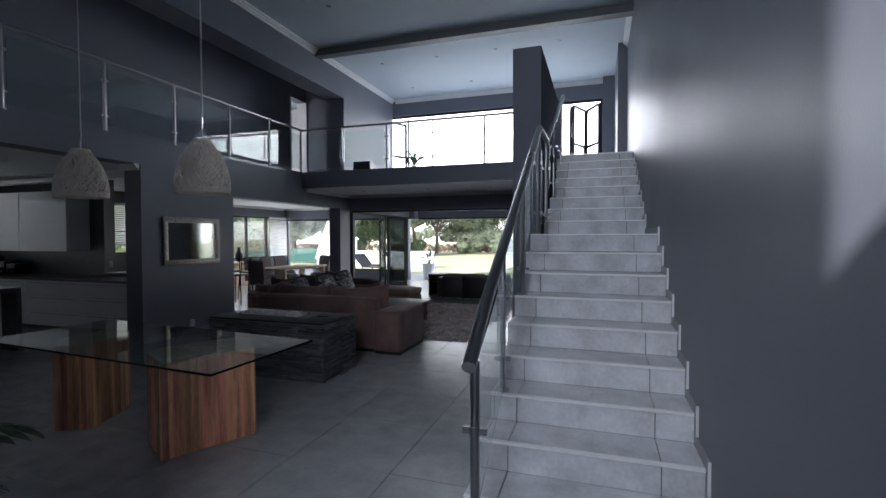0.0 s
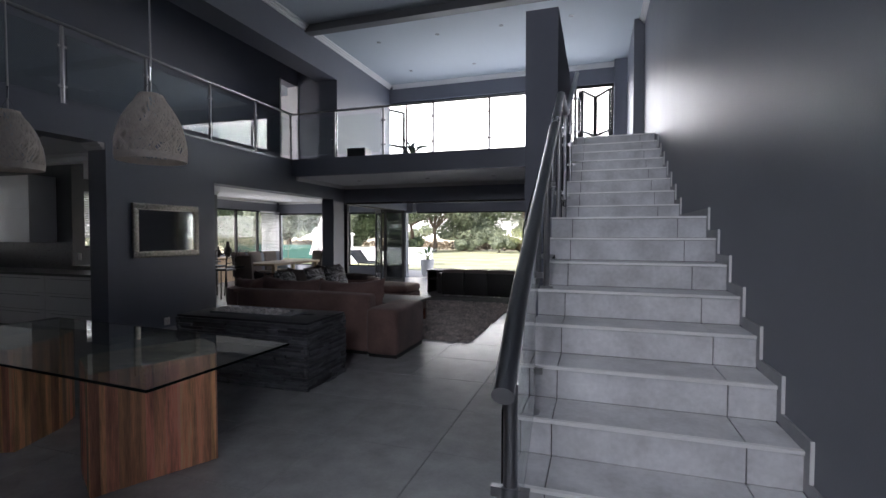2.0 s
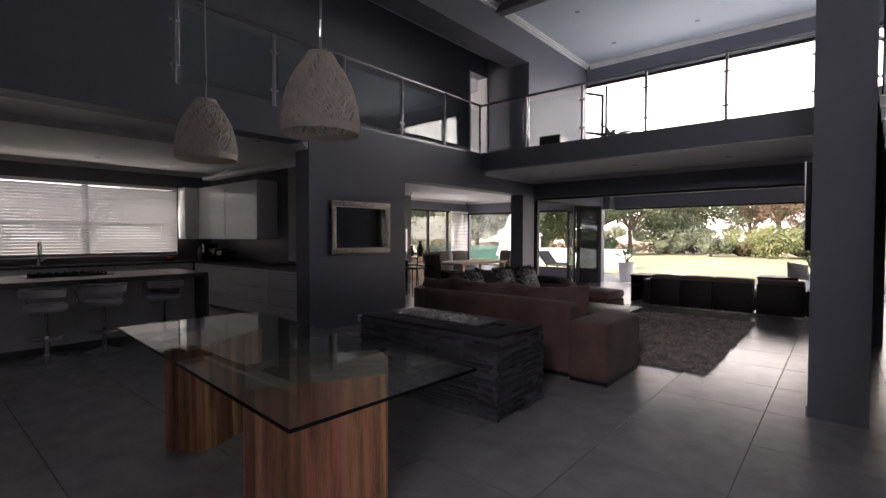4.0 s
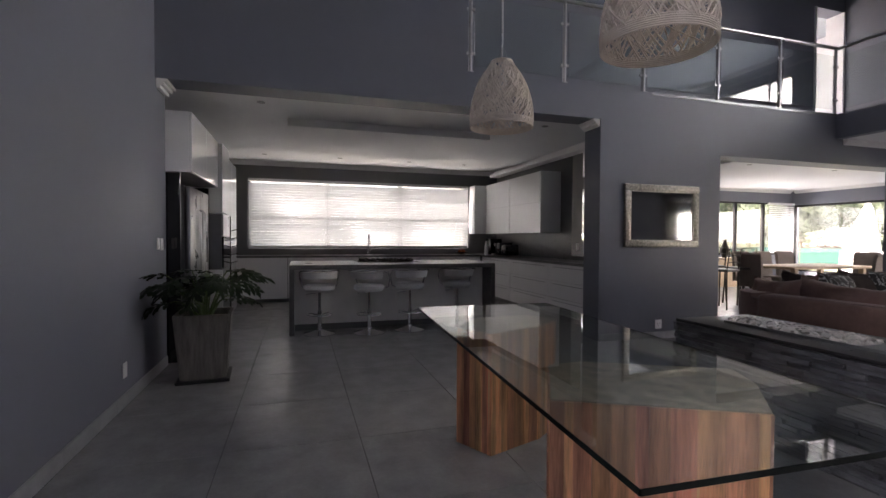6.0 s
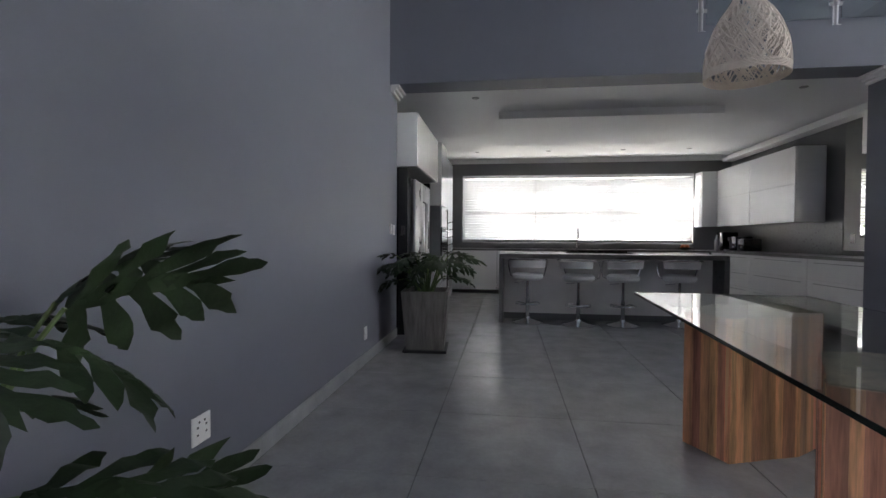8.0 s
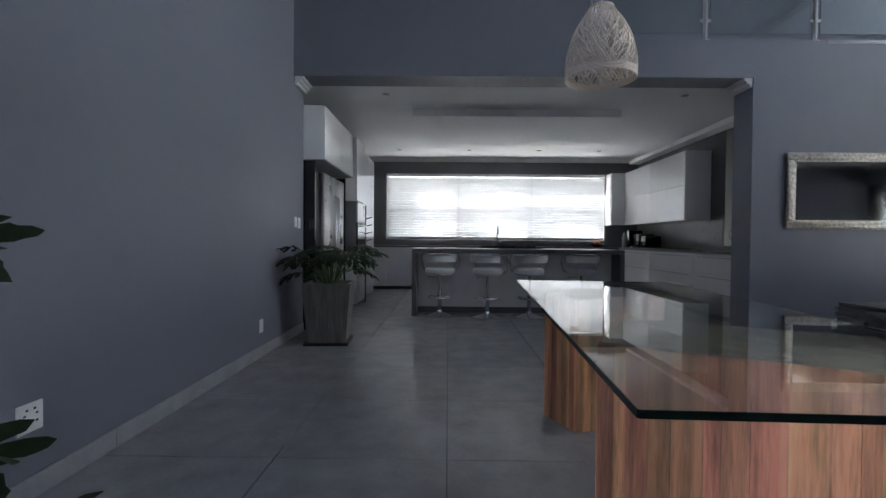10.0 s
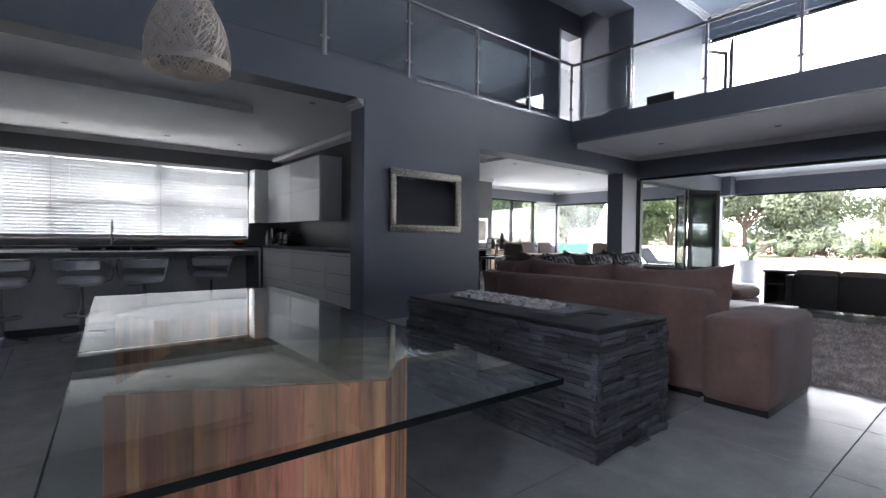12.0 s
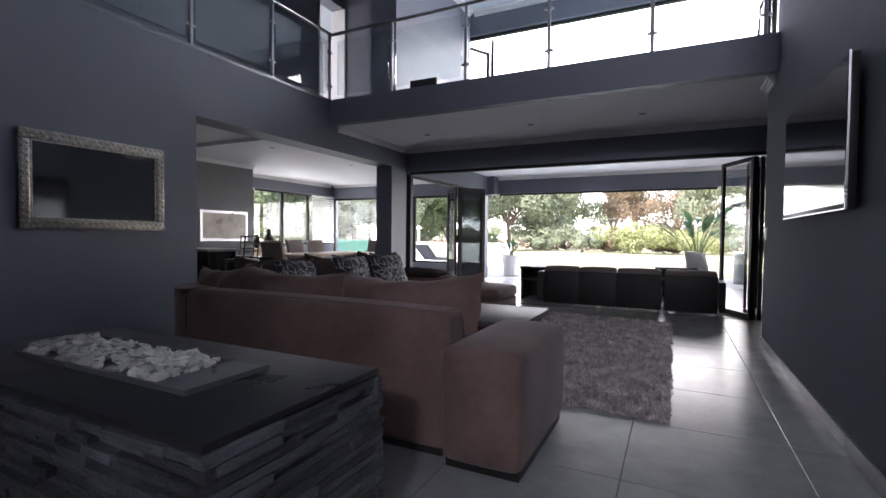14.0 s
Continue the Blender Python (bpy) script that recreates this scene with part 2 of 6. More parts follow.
CANVAS = material("white_parasol_canvas", (0.72, 0.71, 0.69), 0.8, vary=0.04, bump=0.1, bump_scale=150)
GREYMET = material("grey_painted_steel", (0.20, 0.21, 0.22), 0.4, 0.5, vary=0.08)


HAZE = bpy.data.materials.new("bright_hazy_sky")
HAZE.use_nodes = True
HAZE.node_tree.nodes["Principled BSDF"].inputs["Base Color"].default_value = (0.8, 0.82, 0.84, 1)
HAZE.node_tree.nodes["Principled BSDF"].inputs["Emission Color"].default_value = (0.97, 0.985, 1.0, 1)
HAZE.node_tree.nodes["Principled BSDF"].inputs["Emission Strength"].default_value = 1.3


# ---- building helpers ----
def box(bm, x0, x1, y0, y1, z0, z1):
    v = [bm.verts.new(p) for p in ((x0, y0, z0), (x1, y0, z0), (x1, y1, z0), (x0, y1, z0), (x0, y0, z1), (x1, y0, z1), (x1, y1, z1), (x0, y1, z1))]
    for f in ((3, 2, 1, 0), (4, 5, 6, 7), (0, 1, 5, 4), (1, 2, 6, 5), (2, 3, 7, 6), (3, 0, 4, 7)):
        bm.faces.new([v[i] for i in f])
    return v


def boxes(*specs):
    bm = bmesh.new()
    for s in specs:
        box(bm, *s)
    return bm


def rounded(x0, x1, y0, y1, z0, z1, r=0.02, seg=2, swell=0.0):
    """A box with rounded edges; swell puffs it out like upholstery."""
    bm = boxes((x0, x1, y0, y1, z0, z1))
    if swell:
        bmesh.ops.subdivide_edges(bm, edges=bm.edges[:], cuts=5, use_grid_fill=True)
        c = Vector(((x0 + x1) / 2, (y0 + y1) / 2, (z0 + z1) / 2))
        h = Vector(((x1 - x0) / 2, (y1 - y0) / 2, (z1 - z0) / 2))
        for v in bm.verts:
            q = [(v.co[i] - c[i]) / h[i] for i in range(3)]
            for i in range(3):
                a, b = q[(i + 1) % 3], q[(i + 2) % 3]
                v.co[i] += q[i] * swell * ((1 - a * a) * (1 - b * b) - 0.35 * (abs(a * b) ** 3))
        sharp = [e for e in bm.edges if e.is_manifold and e.calc_face_angle(0) > 0.7]
        bmesh.ops.bevel(bm, geom=sharp, offset=r, segments=seg, affect="EDGES", profile=0.5)
    else:
        bmesh.ops.bevel(bm, geom=bm.edges[:], offset=r, segments=seg, affect="EDGES", profile=0.5)
    return bm


def tube(points, r, sides=12, bm=None, r_end=None):
    """A round bar along a line of points."""
    bm = bm or bmesh.new()
    pts = [Vector(p) for p in points]
    rings = []
    up = None
    for i, p in enumerate(pts):
        a, b = pts[max(0, i - 1)], pts[min(len(pts) - 1, i + 1)]
        d = (b - a).normalized()
        if up is None:
            up = d.orthogonal().normalized()
        up = (up - d * up.dot(d)).normalized()
        side = d.cross(up)
        rad = r if r_end is None else r + (r_end - r) * i / (len(pts) - 1)
        rings.append([bm.verts.new(p + (up * math.cos(2 * math.pi * k / sides) + side * math.sin(2 * math.pi * k / sides)) * rad) for k in range(sides)])
    for a, b in zip(rings, rings[1:]):
        for k in range(sides):
            bm.faces.new((a[k], a[(k + 1) % sides], b[(k + 1) % sides], b[k]))
    bm.faces.new(rings[0][::-1])
    bm.faces.new(rings[-1])
    return bm


def lathe(profile, sides=24, bm=None, at=(0, 0)):
    """A turned shape from (radius, height) pairs."""
    bm = bm or bmesh.new()
    rings = [[bm.verts.new((at[0] + r * math.cos(2 * math.pi * k / sides), at[1] + r * math.sin(2 * math.pi * k / sides), z)) for k in range(sides)] for r, z in profile]
    for a, b in zip(rings, rings[1:]):
        for k in range(sides):
            bm.faces.new((a[k], a[(k + 1) % sides], b[(k + 1) % sides], b[k]))
    bm.faces.new(rings[0][::-1])
    bm.faces.new(rings[-1])
    return bm


def prism(poly, z0, z1, bm=None):
    bm = bm or bmesh.new()
    lo = [bm.verts.new((x, y, z0)) for x, y in poly]
    hi = [bm.verts.new((x, y, z1)) for x, y in poly]
    n = len(poly)
    for i in range(n):
        bm.faces.new((lo[i], lo[(i + 1) % n], hi[(i + 1) % n], hi[i]))
    bm.faces.new(lo[::-1])
    bm.faces.new(hi)
    return bm


def finish(bm, name, mat, smooth=False):
    bmesh.ops.recalc_face_normals(bm, faces=bm.faces[:])
    me = bpy.data.meshes.new(name)
    bm.to_mesh(me)
    bm.free()
    me.materials.append(mat)
    if smooth:
        me.shade_smooth()
        me.set_sharp_from_angle(angle=radians(42))
    return me


def part(name, bm, mat, parent, label="", smooth=False, at=None):
    """One mesh object under a thing or a part; bm may be a mesh that is shared."""
    me = bm if isinstance(bm, bpy.types.Mesh) else finish(bm, name, mat, smooth)
    ob = new(name, me)
    ob.parent = parent
    if at is not None:
        ob.matrix_basis = at
    if label:
        tagged(ob, label)
    return ob


def thing(name, m, label, category, group="", kind=""):
    ob = new(name)
    ob.empty_display_size = 0.1
    ob.matrix_basis = m
    return tagged(ob, label, category, group, kind)


def solid(name, bm, mat, label, category, group="", smooth=False, m=None, kind=""):
    ob = new(name, finish(bm, name, mat, smooth))
    if m is not None:
        ob.matrix_basis = m
    return tagged(ob, label, category, group, kind)


def structure(name, bm, mat, label, smooth=False):
    return tagged(new(name, finish(bm, name, mat, smooth)), label, name.split("_")[0], kind="structure")


# ---- the shell of the house ----
FU, ZC = 3.04, 5.57          # upper floor, high ceiling
WX, EX, TVX = -6.38, 0.70, -0.92
structure("wall_south", boxes((-1.75, -1.40, -3.3, -3.0, 0, ZC), (-1.40, 0.6, -3.3, -3.0, 0, 4.25), (-1.40, 0.6, -3.3, -3.0, 5.42, ZC), (0.6, 0.95, -3.3, -3.0, 0, ZC)), PAINT, "grey blue painted entrance wall with a high window opening")
structure("wall_left", boxes((-6.72, -1.75, -0.25, 0.35, 0, ZC), (-1.75, -1.45, -3.0, 0.35, 0, ZC)), PAINT, "smooth grey blue painted wall beside the kitchen")
structure("wall_kitchen_left", boxes((-12.1, -6.72, -0.25, -0.02, 0, 2.9)), DARKPAINT, "charcoal wall behind the tall kitchen units")
structure("wall_mirror", boxes((-6.71, WX, 5.15, 7.03, 0, 3.15)), PAINT, "grey blue wall pier that carries the silver mirror")
structure("lintel_kitchen", boxes((-6.71, WX, 0.35, 3.40, 2.76, ZC), (-6.71, WX, 3.40, 5.15, 2.76, 3.15)), PAINT, "grey blue wall over the kitchen opening")
structure("lintel_dining", boxes((-6.71, WX, 7.03, 10.88, 2.42, 3.15)), PAINT, "grey blue wall over the dining opening")
structure("pillar_dining", boxes((-6.71, WX, 10.88, 11.4, 0, 2.79)), PAINT, "grey blue pillar between dining room and lounge")
structure("wall_east", boxes((EX, 0.95, -3.0, 12.6, 0, ZC), (0.52, EX, 10.1, 12.1, FU, ZC)), SATINPAINT, "tall satin grey blue wall beside the stairs")
structure("wall_tv", boxes((TVX, -0.55, 6.12, 9.33, 0, 4.14)), SHADEDPAINT, "shade-darkened matt grey blue wall with the television, rising as a parapet beside the stairs")
structure("wall_tv_return", boxes((TVX, -0.55, 9.33, 9.78, 0, 2.79), (-0.56, -0.3, 9.78, 11.75, 0, 2.79)), SHADEDPAINT, "shade-darkened matt grey blue wall end beside the folding doors")
structure("wall_kitchen_window", boxes(
    (-12.1, -11.8, -0.25, 0.62, 0, 3.0), (-12.1, -11.8, 5.42, 8.15, 0, 3.0), (-12.1, -11.8, 0.62, 5.42, 0, 1.06), (-12.1, -11.8, 0.62, 5.42, 2.5, 3.0),
    (-12.1, -11.8, 8.15, 9.3, 0, 1.2), (-12.1, -11.8, 8.15, 9.3, 2.55, 3.0), (-12.1, -11.8, 9.3, 9.6, 0, 3.0)), DARKPAINT, "charcoal kitchen wall with a wide window")
structure("wall_kitchen_right", boxes((-11.8, -8.55, 6.15, 6.35, 0, 2.9), (-8.55, -8.15, 6.15, 6.35, 0, 0.95), (-6.9, -6.71, 5.4, 6.35, 0, 2.9)), DARKPAINT, "charcoal wall behind the kitchen worktop")
structure("wall_fireplace", boxes((-12.05, -10.9, 9.6, 11.8, 0, 2.79)), DARKPAINT, "charcoal chimney breast in the dining room")
structure("wall_dining_west", boxes((-12.3, -12.05, 9.6, 16.4, 0, 0.85), (-12.3, -12.05, 9.6, 16.4, 2.42, 2.79), (-12.3, -12.05, 16.15, 16.4, 0.85, 2.42), (-12.3, -12.05, 9.6, 11.8, 0.85, 2.42)), PAINT, "grey blue dining wall under a ribbon window")
structure("wall_dining_north", boxes((-12.05, -6.6, 16.1, 16.35, 0, 0.35), (-12.05, -6.2, 16.1, 16.35, 2.36, 2.79), (-6.74, -6.6, 16.1, 16.35, 0.35, 2.36)), PAINT, "grey blue dining wall with a garden window")
# wall added out of direct view; keeps the bright horizon out of the mirror
structure("wall_terrace_east", boxes((4.0, 4.2, 11.4, 16.35, 0, 2.79)), PAINT, "plain grey blue wall added to block bright sky in the mirror")
structure("beam_lounge", boxes((-6.38, 4.0, 11.4, 11.7, 2.37, 2.79)), PAINT, "grey blue beam over the folding doors")
structure("beam_side", boxes((-6.71, -6.41, 11.7, 16.1, 2.37, 2.79)), PAINT, "grey blue beam over the side folding doors")
structure("beam_garden", boxes((-6.2, 4.0, 16.1, 16.35, 2.34, 2.79), (-6.71, -6.2, 15.75, 16.1, 2.3, 2.79)), PAINT, "grey blue beam over the garden opening")
structure("beam_upper", boxes((-5.5, EX, 8.42, 8.62, 5.43, ZC)), DARKPAINT, "dark beam across the high ceiling")
structure("bulkhead", boxes((-6.0, -5.5, -3.0, 9.6, 4.89, ZC)), PAINT, "grey blue bulkhead under the high ceiling")
structure("wall_gallery", boxes((-7.35, -7.1, 3.40, 9.75, 3.04, ZC), (-7.35, -7.1, 9.75, 10.45, 5.14, ZC), (-7.35, -5.95, 10.45, 10.65, 3.04, ZC), (-6.71, -6.5, 3.2, 3.40, 3.15, ZC)), PAINT, "grey blue gallery wall with a doorway")
structure("wall_upper_room", boxes((-5.95, -5.5, 9.6, 12.34, 3.04, ZC)), PAINT, "grey blue upper wall beside the balcony window")
structure("wall_upper_window", boxes((-6.2, -5.82, 12.34, 12.6, 3.04, ZC), (-5.82, 0.24, 12.34, 12.6, 5.12, ZC), (0.24, EX, 12.1, 12.6, 3.04, ZC)), PAINT, "grey blue wall over the upper folding doors")
# the opening in the west side is made up, for the added bedroom light
structure("wall_bedroom", boxes((-9.3, -9.1, 8.0, 8.7, 3.04, ZC), (-9.3, -9.1, 10.7, 12.4, 3.04, ZC), (-9.3, -9.1, 8.7, 10.7, 3.04, 3.7), (-9.3, -9.1, 8.7, 10.7, 5.0, ZC), (-9.1, -7.35, 8.0, 8.2, 3.04, ZC), (-9.1, -5.95, 12.2, 12.4, 3.04, ZC)), WHITEWALL, "white wall of the room behind the gallery door")
structure("ceiling", boxes((-9.4, 0.95, -3.3, 12.7, ZC, ZC + 0.15)), HIGHCEIL, "pale blue grey high ceiling")
structure("floor_upper", boxes((-9.3, -6.71, 3.25, 12.5, 2.92, FU), (-6.71, -6.38, 10.881, 12.5, 2.79, FU), (-6.38, TVX, 9.33, 14.6, 2.79, FU), (TVX, -0.56, 9.34, 14.6, 2.791, FU), (-0.55, EX, 8.46, 14.6, 2.86, FU)), CEIL, "white soffit and floor slab of the upper storey")
structure("slab_edge", boxes((-6.38, TVX, 9.20, 9.33, 2.79, 3.15)), PAINT, "grey blue edge of the upper balcony slab")
structure("ceiling_dining", boxes((-12.05, -6.71, 9.6, 16.1, 2.79, 2.9), (-6.41, 4.0, 11.7, 16.1, 2.79, 2.86)), CEIL, "white ceiling of dining room and covered terrace")
KZ = 2.86
structure("ceiling_kitchen", boxes((-11.8, -6.71, -0.02, 9.6, KZ, 3.1)), CEIL, "flat white kitchen ceiling")
structure("ceiling_panel", boxes((-9.86, -7.95, 1.48, 4.35, 2.76, KZ - 0.001)), CEIL, "white dropped panel under the kitchen ceiling")
structure("ground", boxes((-260, 260, -260, 260, -0.5, -0.06)), FIELD, "dry pale grassland reaching the horizon")
haze = bmesh.new()
rim = [[haze.verts.new((250 * math.cos(math.pi * k / 48), 250 * math.sin(math.pi * k / 48), z)) for k in range(96)] for z in (-0.4, 122)]
for k in range(96):
    haze.faces.new((rim[0][k], rim[0][(k + 1) % 96], rim[1][(k + 1) % 96], rim[1][k]))
structure("backdrop", haze, HAZE, "bright white hazy sky all round the horizon", True)
structure("lawn", boxes((-30, 26, 19.5, 46, -0.3, -0.045)), LAWN, "sunlit dry lawn behind the terrace")
structure("pavement", boxes((-16, 9, 16.1, 19.5, -0.3, -0.012)), PAVE, "pale sunlit terrace paving")


def trim_line(x0, y0, x1, y1, z, nx, ny, d=0.09, h=0.10):
    """A plaster cornice of three steps along a wall, below a ceiling."""
    bm = bmesh.new()
    for k in range(3):
        a = d * (k + 1) / 3
        zz0, zz1 = z - h * (3 - k) / 3 * 1.0, z - h * (2 - k) / 3
        xs, ys = sorted((x0, x1 + nx * a)), sorted((y0, y1 + ny * a))
        box(bm, xs[0], xs[1], ys[0], ys[1], zz0 + 0.0005 * k, zz1 - 0.0005)
    return structure("trim", bm, TRIM, "white stepped plaster cornice")


trim_line(-5.5, -2.9, -5.5, 8.42, ZC, 1, 0)
trim_line(-5.5, 8.62, -5.5, 12.3, ZC, 1, 0)
trim_line(-5.4, 12.34, 0.5, 12.34, ZC, 0, -1)
trim_line(EX, 8.62, EX, 12.2, ZC, -1, 0)
trim_line(-6.37, 11.4, -0.57, 11.4, 2.79, 0, -1, 0.07, 0.08)
trim_line(TVX, 9.36, TVX, 9.78, 2.79, -1, 0, 0.07, 0.08)
trim_line(-6.38, 9.36, -6.38, 11.3, 2.79, 1, 0, 0.07, 0.08)
trim_line(-11.8, 0.1, -11.8, 6.1, KZ, 1, 0, 0.09, 0.09)
trim_line(-11.7, 6.15, -6.72, 6.15, KZ, 0, -1, 0.12, 0.12)
trim_line(-6.7, 0.36, -6.39, 0.36, 2.76, 0, 1, 0.09, 0.09)
trim_line(-6.7, 5.145, -6.39, 5.145, 2.76, 0, -1, 0.09, 0.09)
trim_line(-10.9, 9.6, -10.9, 11.8, 2.79, 1, 0, 0.07, 0.08)
trim_line(-12.05, 11.88, -12.05, 16.0, 2.79, 1, 0, 0.07, 0.08)
trim_line(-11.97, 16.1, -6.72, 16.1, 2.79, 0, -1, 0.07, 0.08)
trim_line(-6.2, 16.1, 3.9, 16.1, 2.79, 0, -1, 0.07, 0.08)


def baseboard(*spec):
    return structure("baseboard", boxes(spec), SKIRT, "grey tiled skirting")


for xa in (-1.46, -2.1, -2.91, -3.72, -4.53, -5.34, -6.15):
    baseboard(xa - (0.636 if xa > -2 else 0.806 if xa > -6 else 0.56), xa, 0.35, 0.362, 0, 0.10)
for ya in (6.13, 6.94, 7.75, 8.56, 9.37):
    baseboard(TVX - 0.012, TVX, ya, min(9.78, ya + 0.806), 0, 0.10)
for ya in (5.16, 5.98):
    baseboard(WX, WX + 0.012, ya, ya + (0.816 if ya < 6 else 1.02), 0, 0.10)


# ---- stairs ----
R, T, Y1, X0 = 0.168, 0.305, 1.84, -0.47
stairs = thing("stairs", pose(0, 0, 0), "straight flight of pale grey tiled stairs with a landing", "stairs", kind="structure")
steps = [(Y1 + T * k, R * (k + 1)) for k in range(10)] + [(5.85 + 0.325 * k, 1.68 + 0.17 * (k + 1)) for k in range(8)]
core = bmesh.new()
for k, (y, z) in enumerate(steps):
    ye = steps[k + 1][0] if k < 17 else 8.45
    box(core, X0 + 0.005, EX, y + 0.014, ye + 0.014, max(0, z - 0.45) if k else 0, z - 0.012)
part("core", core, GROUT, stairs, "dark joints between the tiles")
lower = [(X0, -0.302), (-0.296, 0.487), (0.493, EX - 0.012)]
tiles = {}


def stair_tile(kind, w, dep):
    key = (kind, round(w, 3), round(dep, 3))
    if key not in tiles:
        bm = boxes((0, w, 0, dep, 0, 0.012)) if kind == "tread" else boxes((0, w, 0, 0.012, 0, dep))
        tiles[key] = finish(bm, kind, STAIRTILE)
    return tiles[key]


for k, (y, z) in enumerate(steps):
    ye = steps[k + 1][0] if k < 17 else 8.45
    for a, b in lower:
        n = 1 if ye - y < 0.6 else 2
        for i in range(n):
            d = (ye - y) / n
            part("tread", stair_tile("tread", b - a, d - 0.004), None, stairs, at=pose(a, y + 0.012 + i * d, z - 0.012))
        h = R if k < 10 else 0.17
        part("riser", stair_tile("riser", b - a, h - 0.020), None, stairs, at=pose(a, y + 0.003, z - h + 0.004))
    nose = part("nosing", boxes((X0, EX - 0.012, y - 0.007, y + 0.016, z - 0.013, z + 0.003)), NOSING, stairs, "thin bright metal nosing")
    if k < 17:
        up = bmesh.new()
        box(up, EX - 0.012, EX, y - 0.055, ye - 0.056, z - 0.16, z + 0.06)
        part("skirting", up, SKIRT, stairs, "grey skirting tile")
        part("skirting_edge", boxes((EX - 0.014, EX, y - 0.062, y - 0.0555, z - 0.105, z + 0.064)), TRIM, stairs, "white edge strip")
part("side", boxes((X0 - 0.02, X0 - 0.002, 1.9, 1.95, 0, 0.1)), PAINT, stairs)



# ---- railings ----
def rail_post(parent, x, y, z, h, inward, tilt=0.0):
    """A round steel post with a foot, two glass clamps and a saddle."""
    p = part("post", tube([(x, y, z), (x, y, z + h)], 0.021, 14), STEEL, parent, smooth=True)
    part("foot", lathe([(0.045, z), (0.045, z + 0.008), (0.024, z + 0.012), (0.024, z + 0.02)], 18, at=(x, y)), STEEL, p, smooth=True)
    for dz in (0.22, 0.72):
        zc = z + h * dz
        bm = lathe([(0.022, zc - 0.02), (0.026, zc - 0.018), (0.026, zc + 0.018), (0.022, zc + 0.02)], 14, at=(x, y))
        dx, dy = 0.011 + abs(inward[0]) * 0.044, 0.011 + abs(inward[1]) * 0.044
        box(bm, x - dx, x + dx, y - dy, y + dy, zc - 0.014, zc + 0.014)
        part("clamp", bm, STEEL, p, smooth=True)
    return p


def slanted_pane(parent, x, y0, z0, y1, z1, h):
    bm = bmesh.new()
    vs = [bm.verts.new(p) for t in (-0.004, 0.004) for p in ((x + t, y0, z0), (x + t, y1, z1), (x + t, y1, z1 + h), (x + t, y0, z0 + h))]
    for f in ((0, 1, 2, 3), (7, 6, 5, 4), (0, 4, 5, 1), (1, 5, 6, 2), (2, 6, 7, 3), (3, 7, 4, 0)):
        bm.faces.new([vs[i] for i in f])
    ob = part("pane", bm, RAILPANE, parent, "clear glass pane")
    ob.visible_shadow = False
    return ob


RX = -0.43
stair_rail = thing("stair_railing", pose(0, 0, 0), "brushed steel handrail with glass panes on the tiled stairs", "railing")
hand = [(-0.345, 1.79, 1.10), (-0.365, 2.2, 1.325), (RX, 4.95, 2.80), (RX, 5.02, 2.82), (RX, 5.72, 2.82), (RX, 5.80, 2.86), (RX, 8.35, 4.10)]
part("handrail", tube(hand, 0.032, 18), STEEL, stair_rail, smooth=True)
for y, z, h in ((1.86, 0.0, 1.115), (2.83, 0.672, 0.93), (3.80, 1.176, 0.97), (4.82, 1.68, 1.03), (5.62, 1.68, 1.10), (6.6, 2.19, 1.0), (7.9, 2.87, 0.98)):
    rail_post(stair_rail, RX if y > 3 else (-0.335 if y < 2 else -0.405), y, z, h, (-1, 0))
for a, b, c, d, h in ((1.95, 0.28, 2.72, 0.74, 0.72), (2.92, 0.82, 3.70, 1.28, 0.74), (3.90, 1.40, 4.72, 1.86, 0.74), (4.92, 1.80, 5.52, 1.80, 0.86), (5.72, 1.98, 6.5, 2.42, 0.74)):
    slanted_pane(stair_rail, RX - 0.03 if a > 2 else -0.375, a, b, c, d, h)

gallery_rail = thing("gallery_railing", pose(0, 0, 0), "steel and glass railing along the upper gallery", "railing")
gys = [3.46, 4.66, 5.80, 7.0, 8.12, 9.22]
part("handrail", tube([(-6.42, 3.42, 4.13), (-6.42, 9.26, 4.13)], 0.024, 14), STEEL, gallery_rail, smooth=True)
for y in gys:
    rail_post(gallery_rail, -6.42, y, 3.15, 0.98, (0, 1))
for a, b in zip(gys, gys[1:]):
    slanted_pane(gallery_rail, -6.42, a + 0.05, 3.23, b - 0.05, 3.23, 0.78)
part("base_strip", boxes((-6.40, -6.372, 5.9, 9.3, 3.118, 3.152)), GREYMET, gallery_rail, "thin grey metal edge strip")
balcony_rail = thing("balcony_railing", pose(0, 0, 0), "steel and glass railing along the upper balcony edge", "railing")
bxs = [-5.36, -4.24, -3.17, -2.05, -1.03]
part("handrail", tube([(-6.42, 9.27, 4.13), (-0.98, 9.27, 4.13)], 0.024, 14), STEEL, balcony_rail, smooth=True)
for x in bxs:
    rail_post(balcony_rail, x, 9.27, 3.15, 0.98, (1, 0))
for a, b in zip([-6.36] + bxs, bxs):
    q = part("pane", boxes((a + 0.06, b - 0.06, 9.266, 9.274, 3.23, 4.01)), RAILPANE, balcony_rail, "clear glass pane")
    q.visible_shadow = False


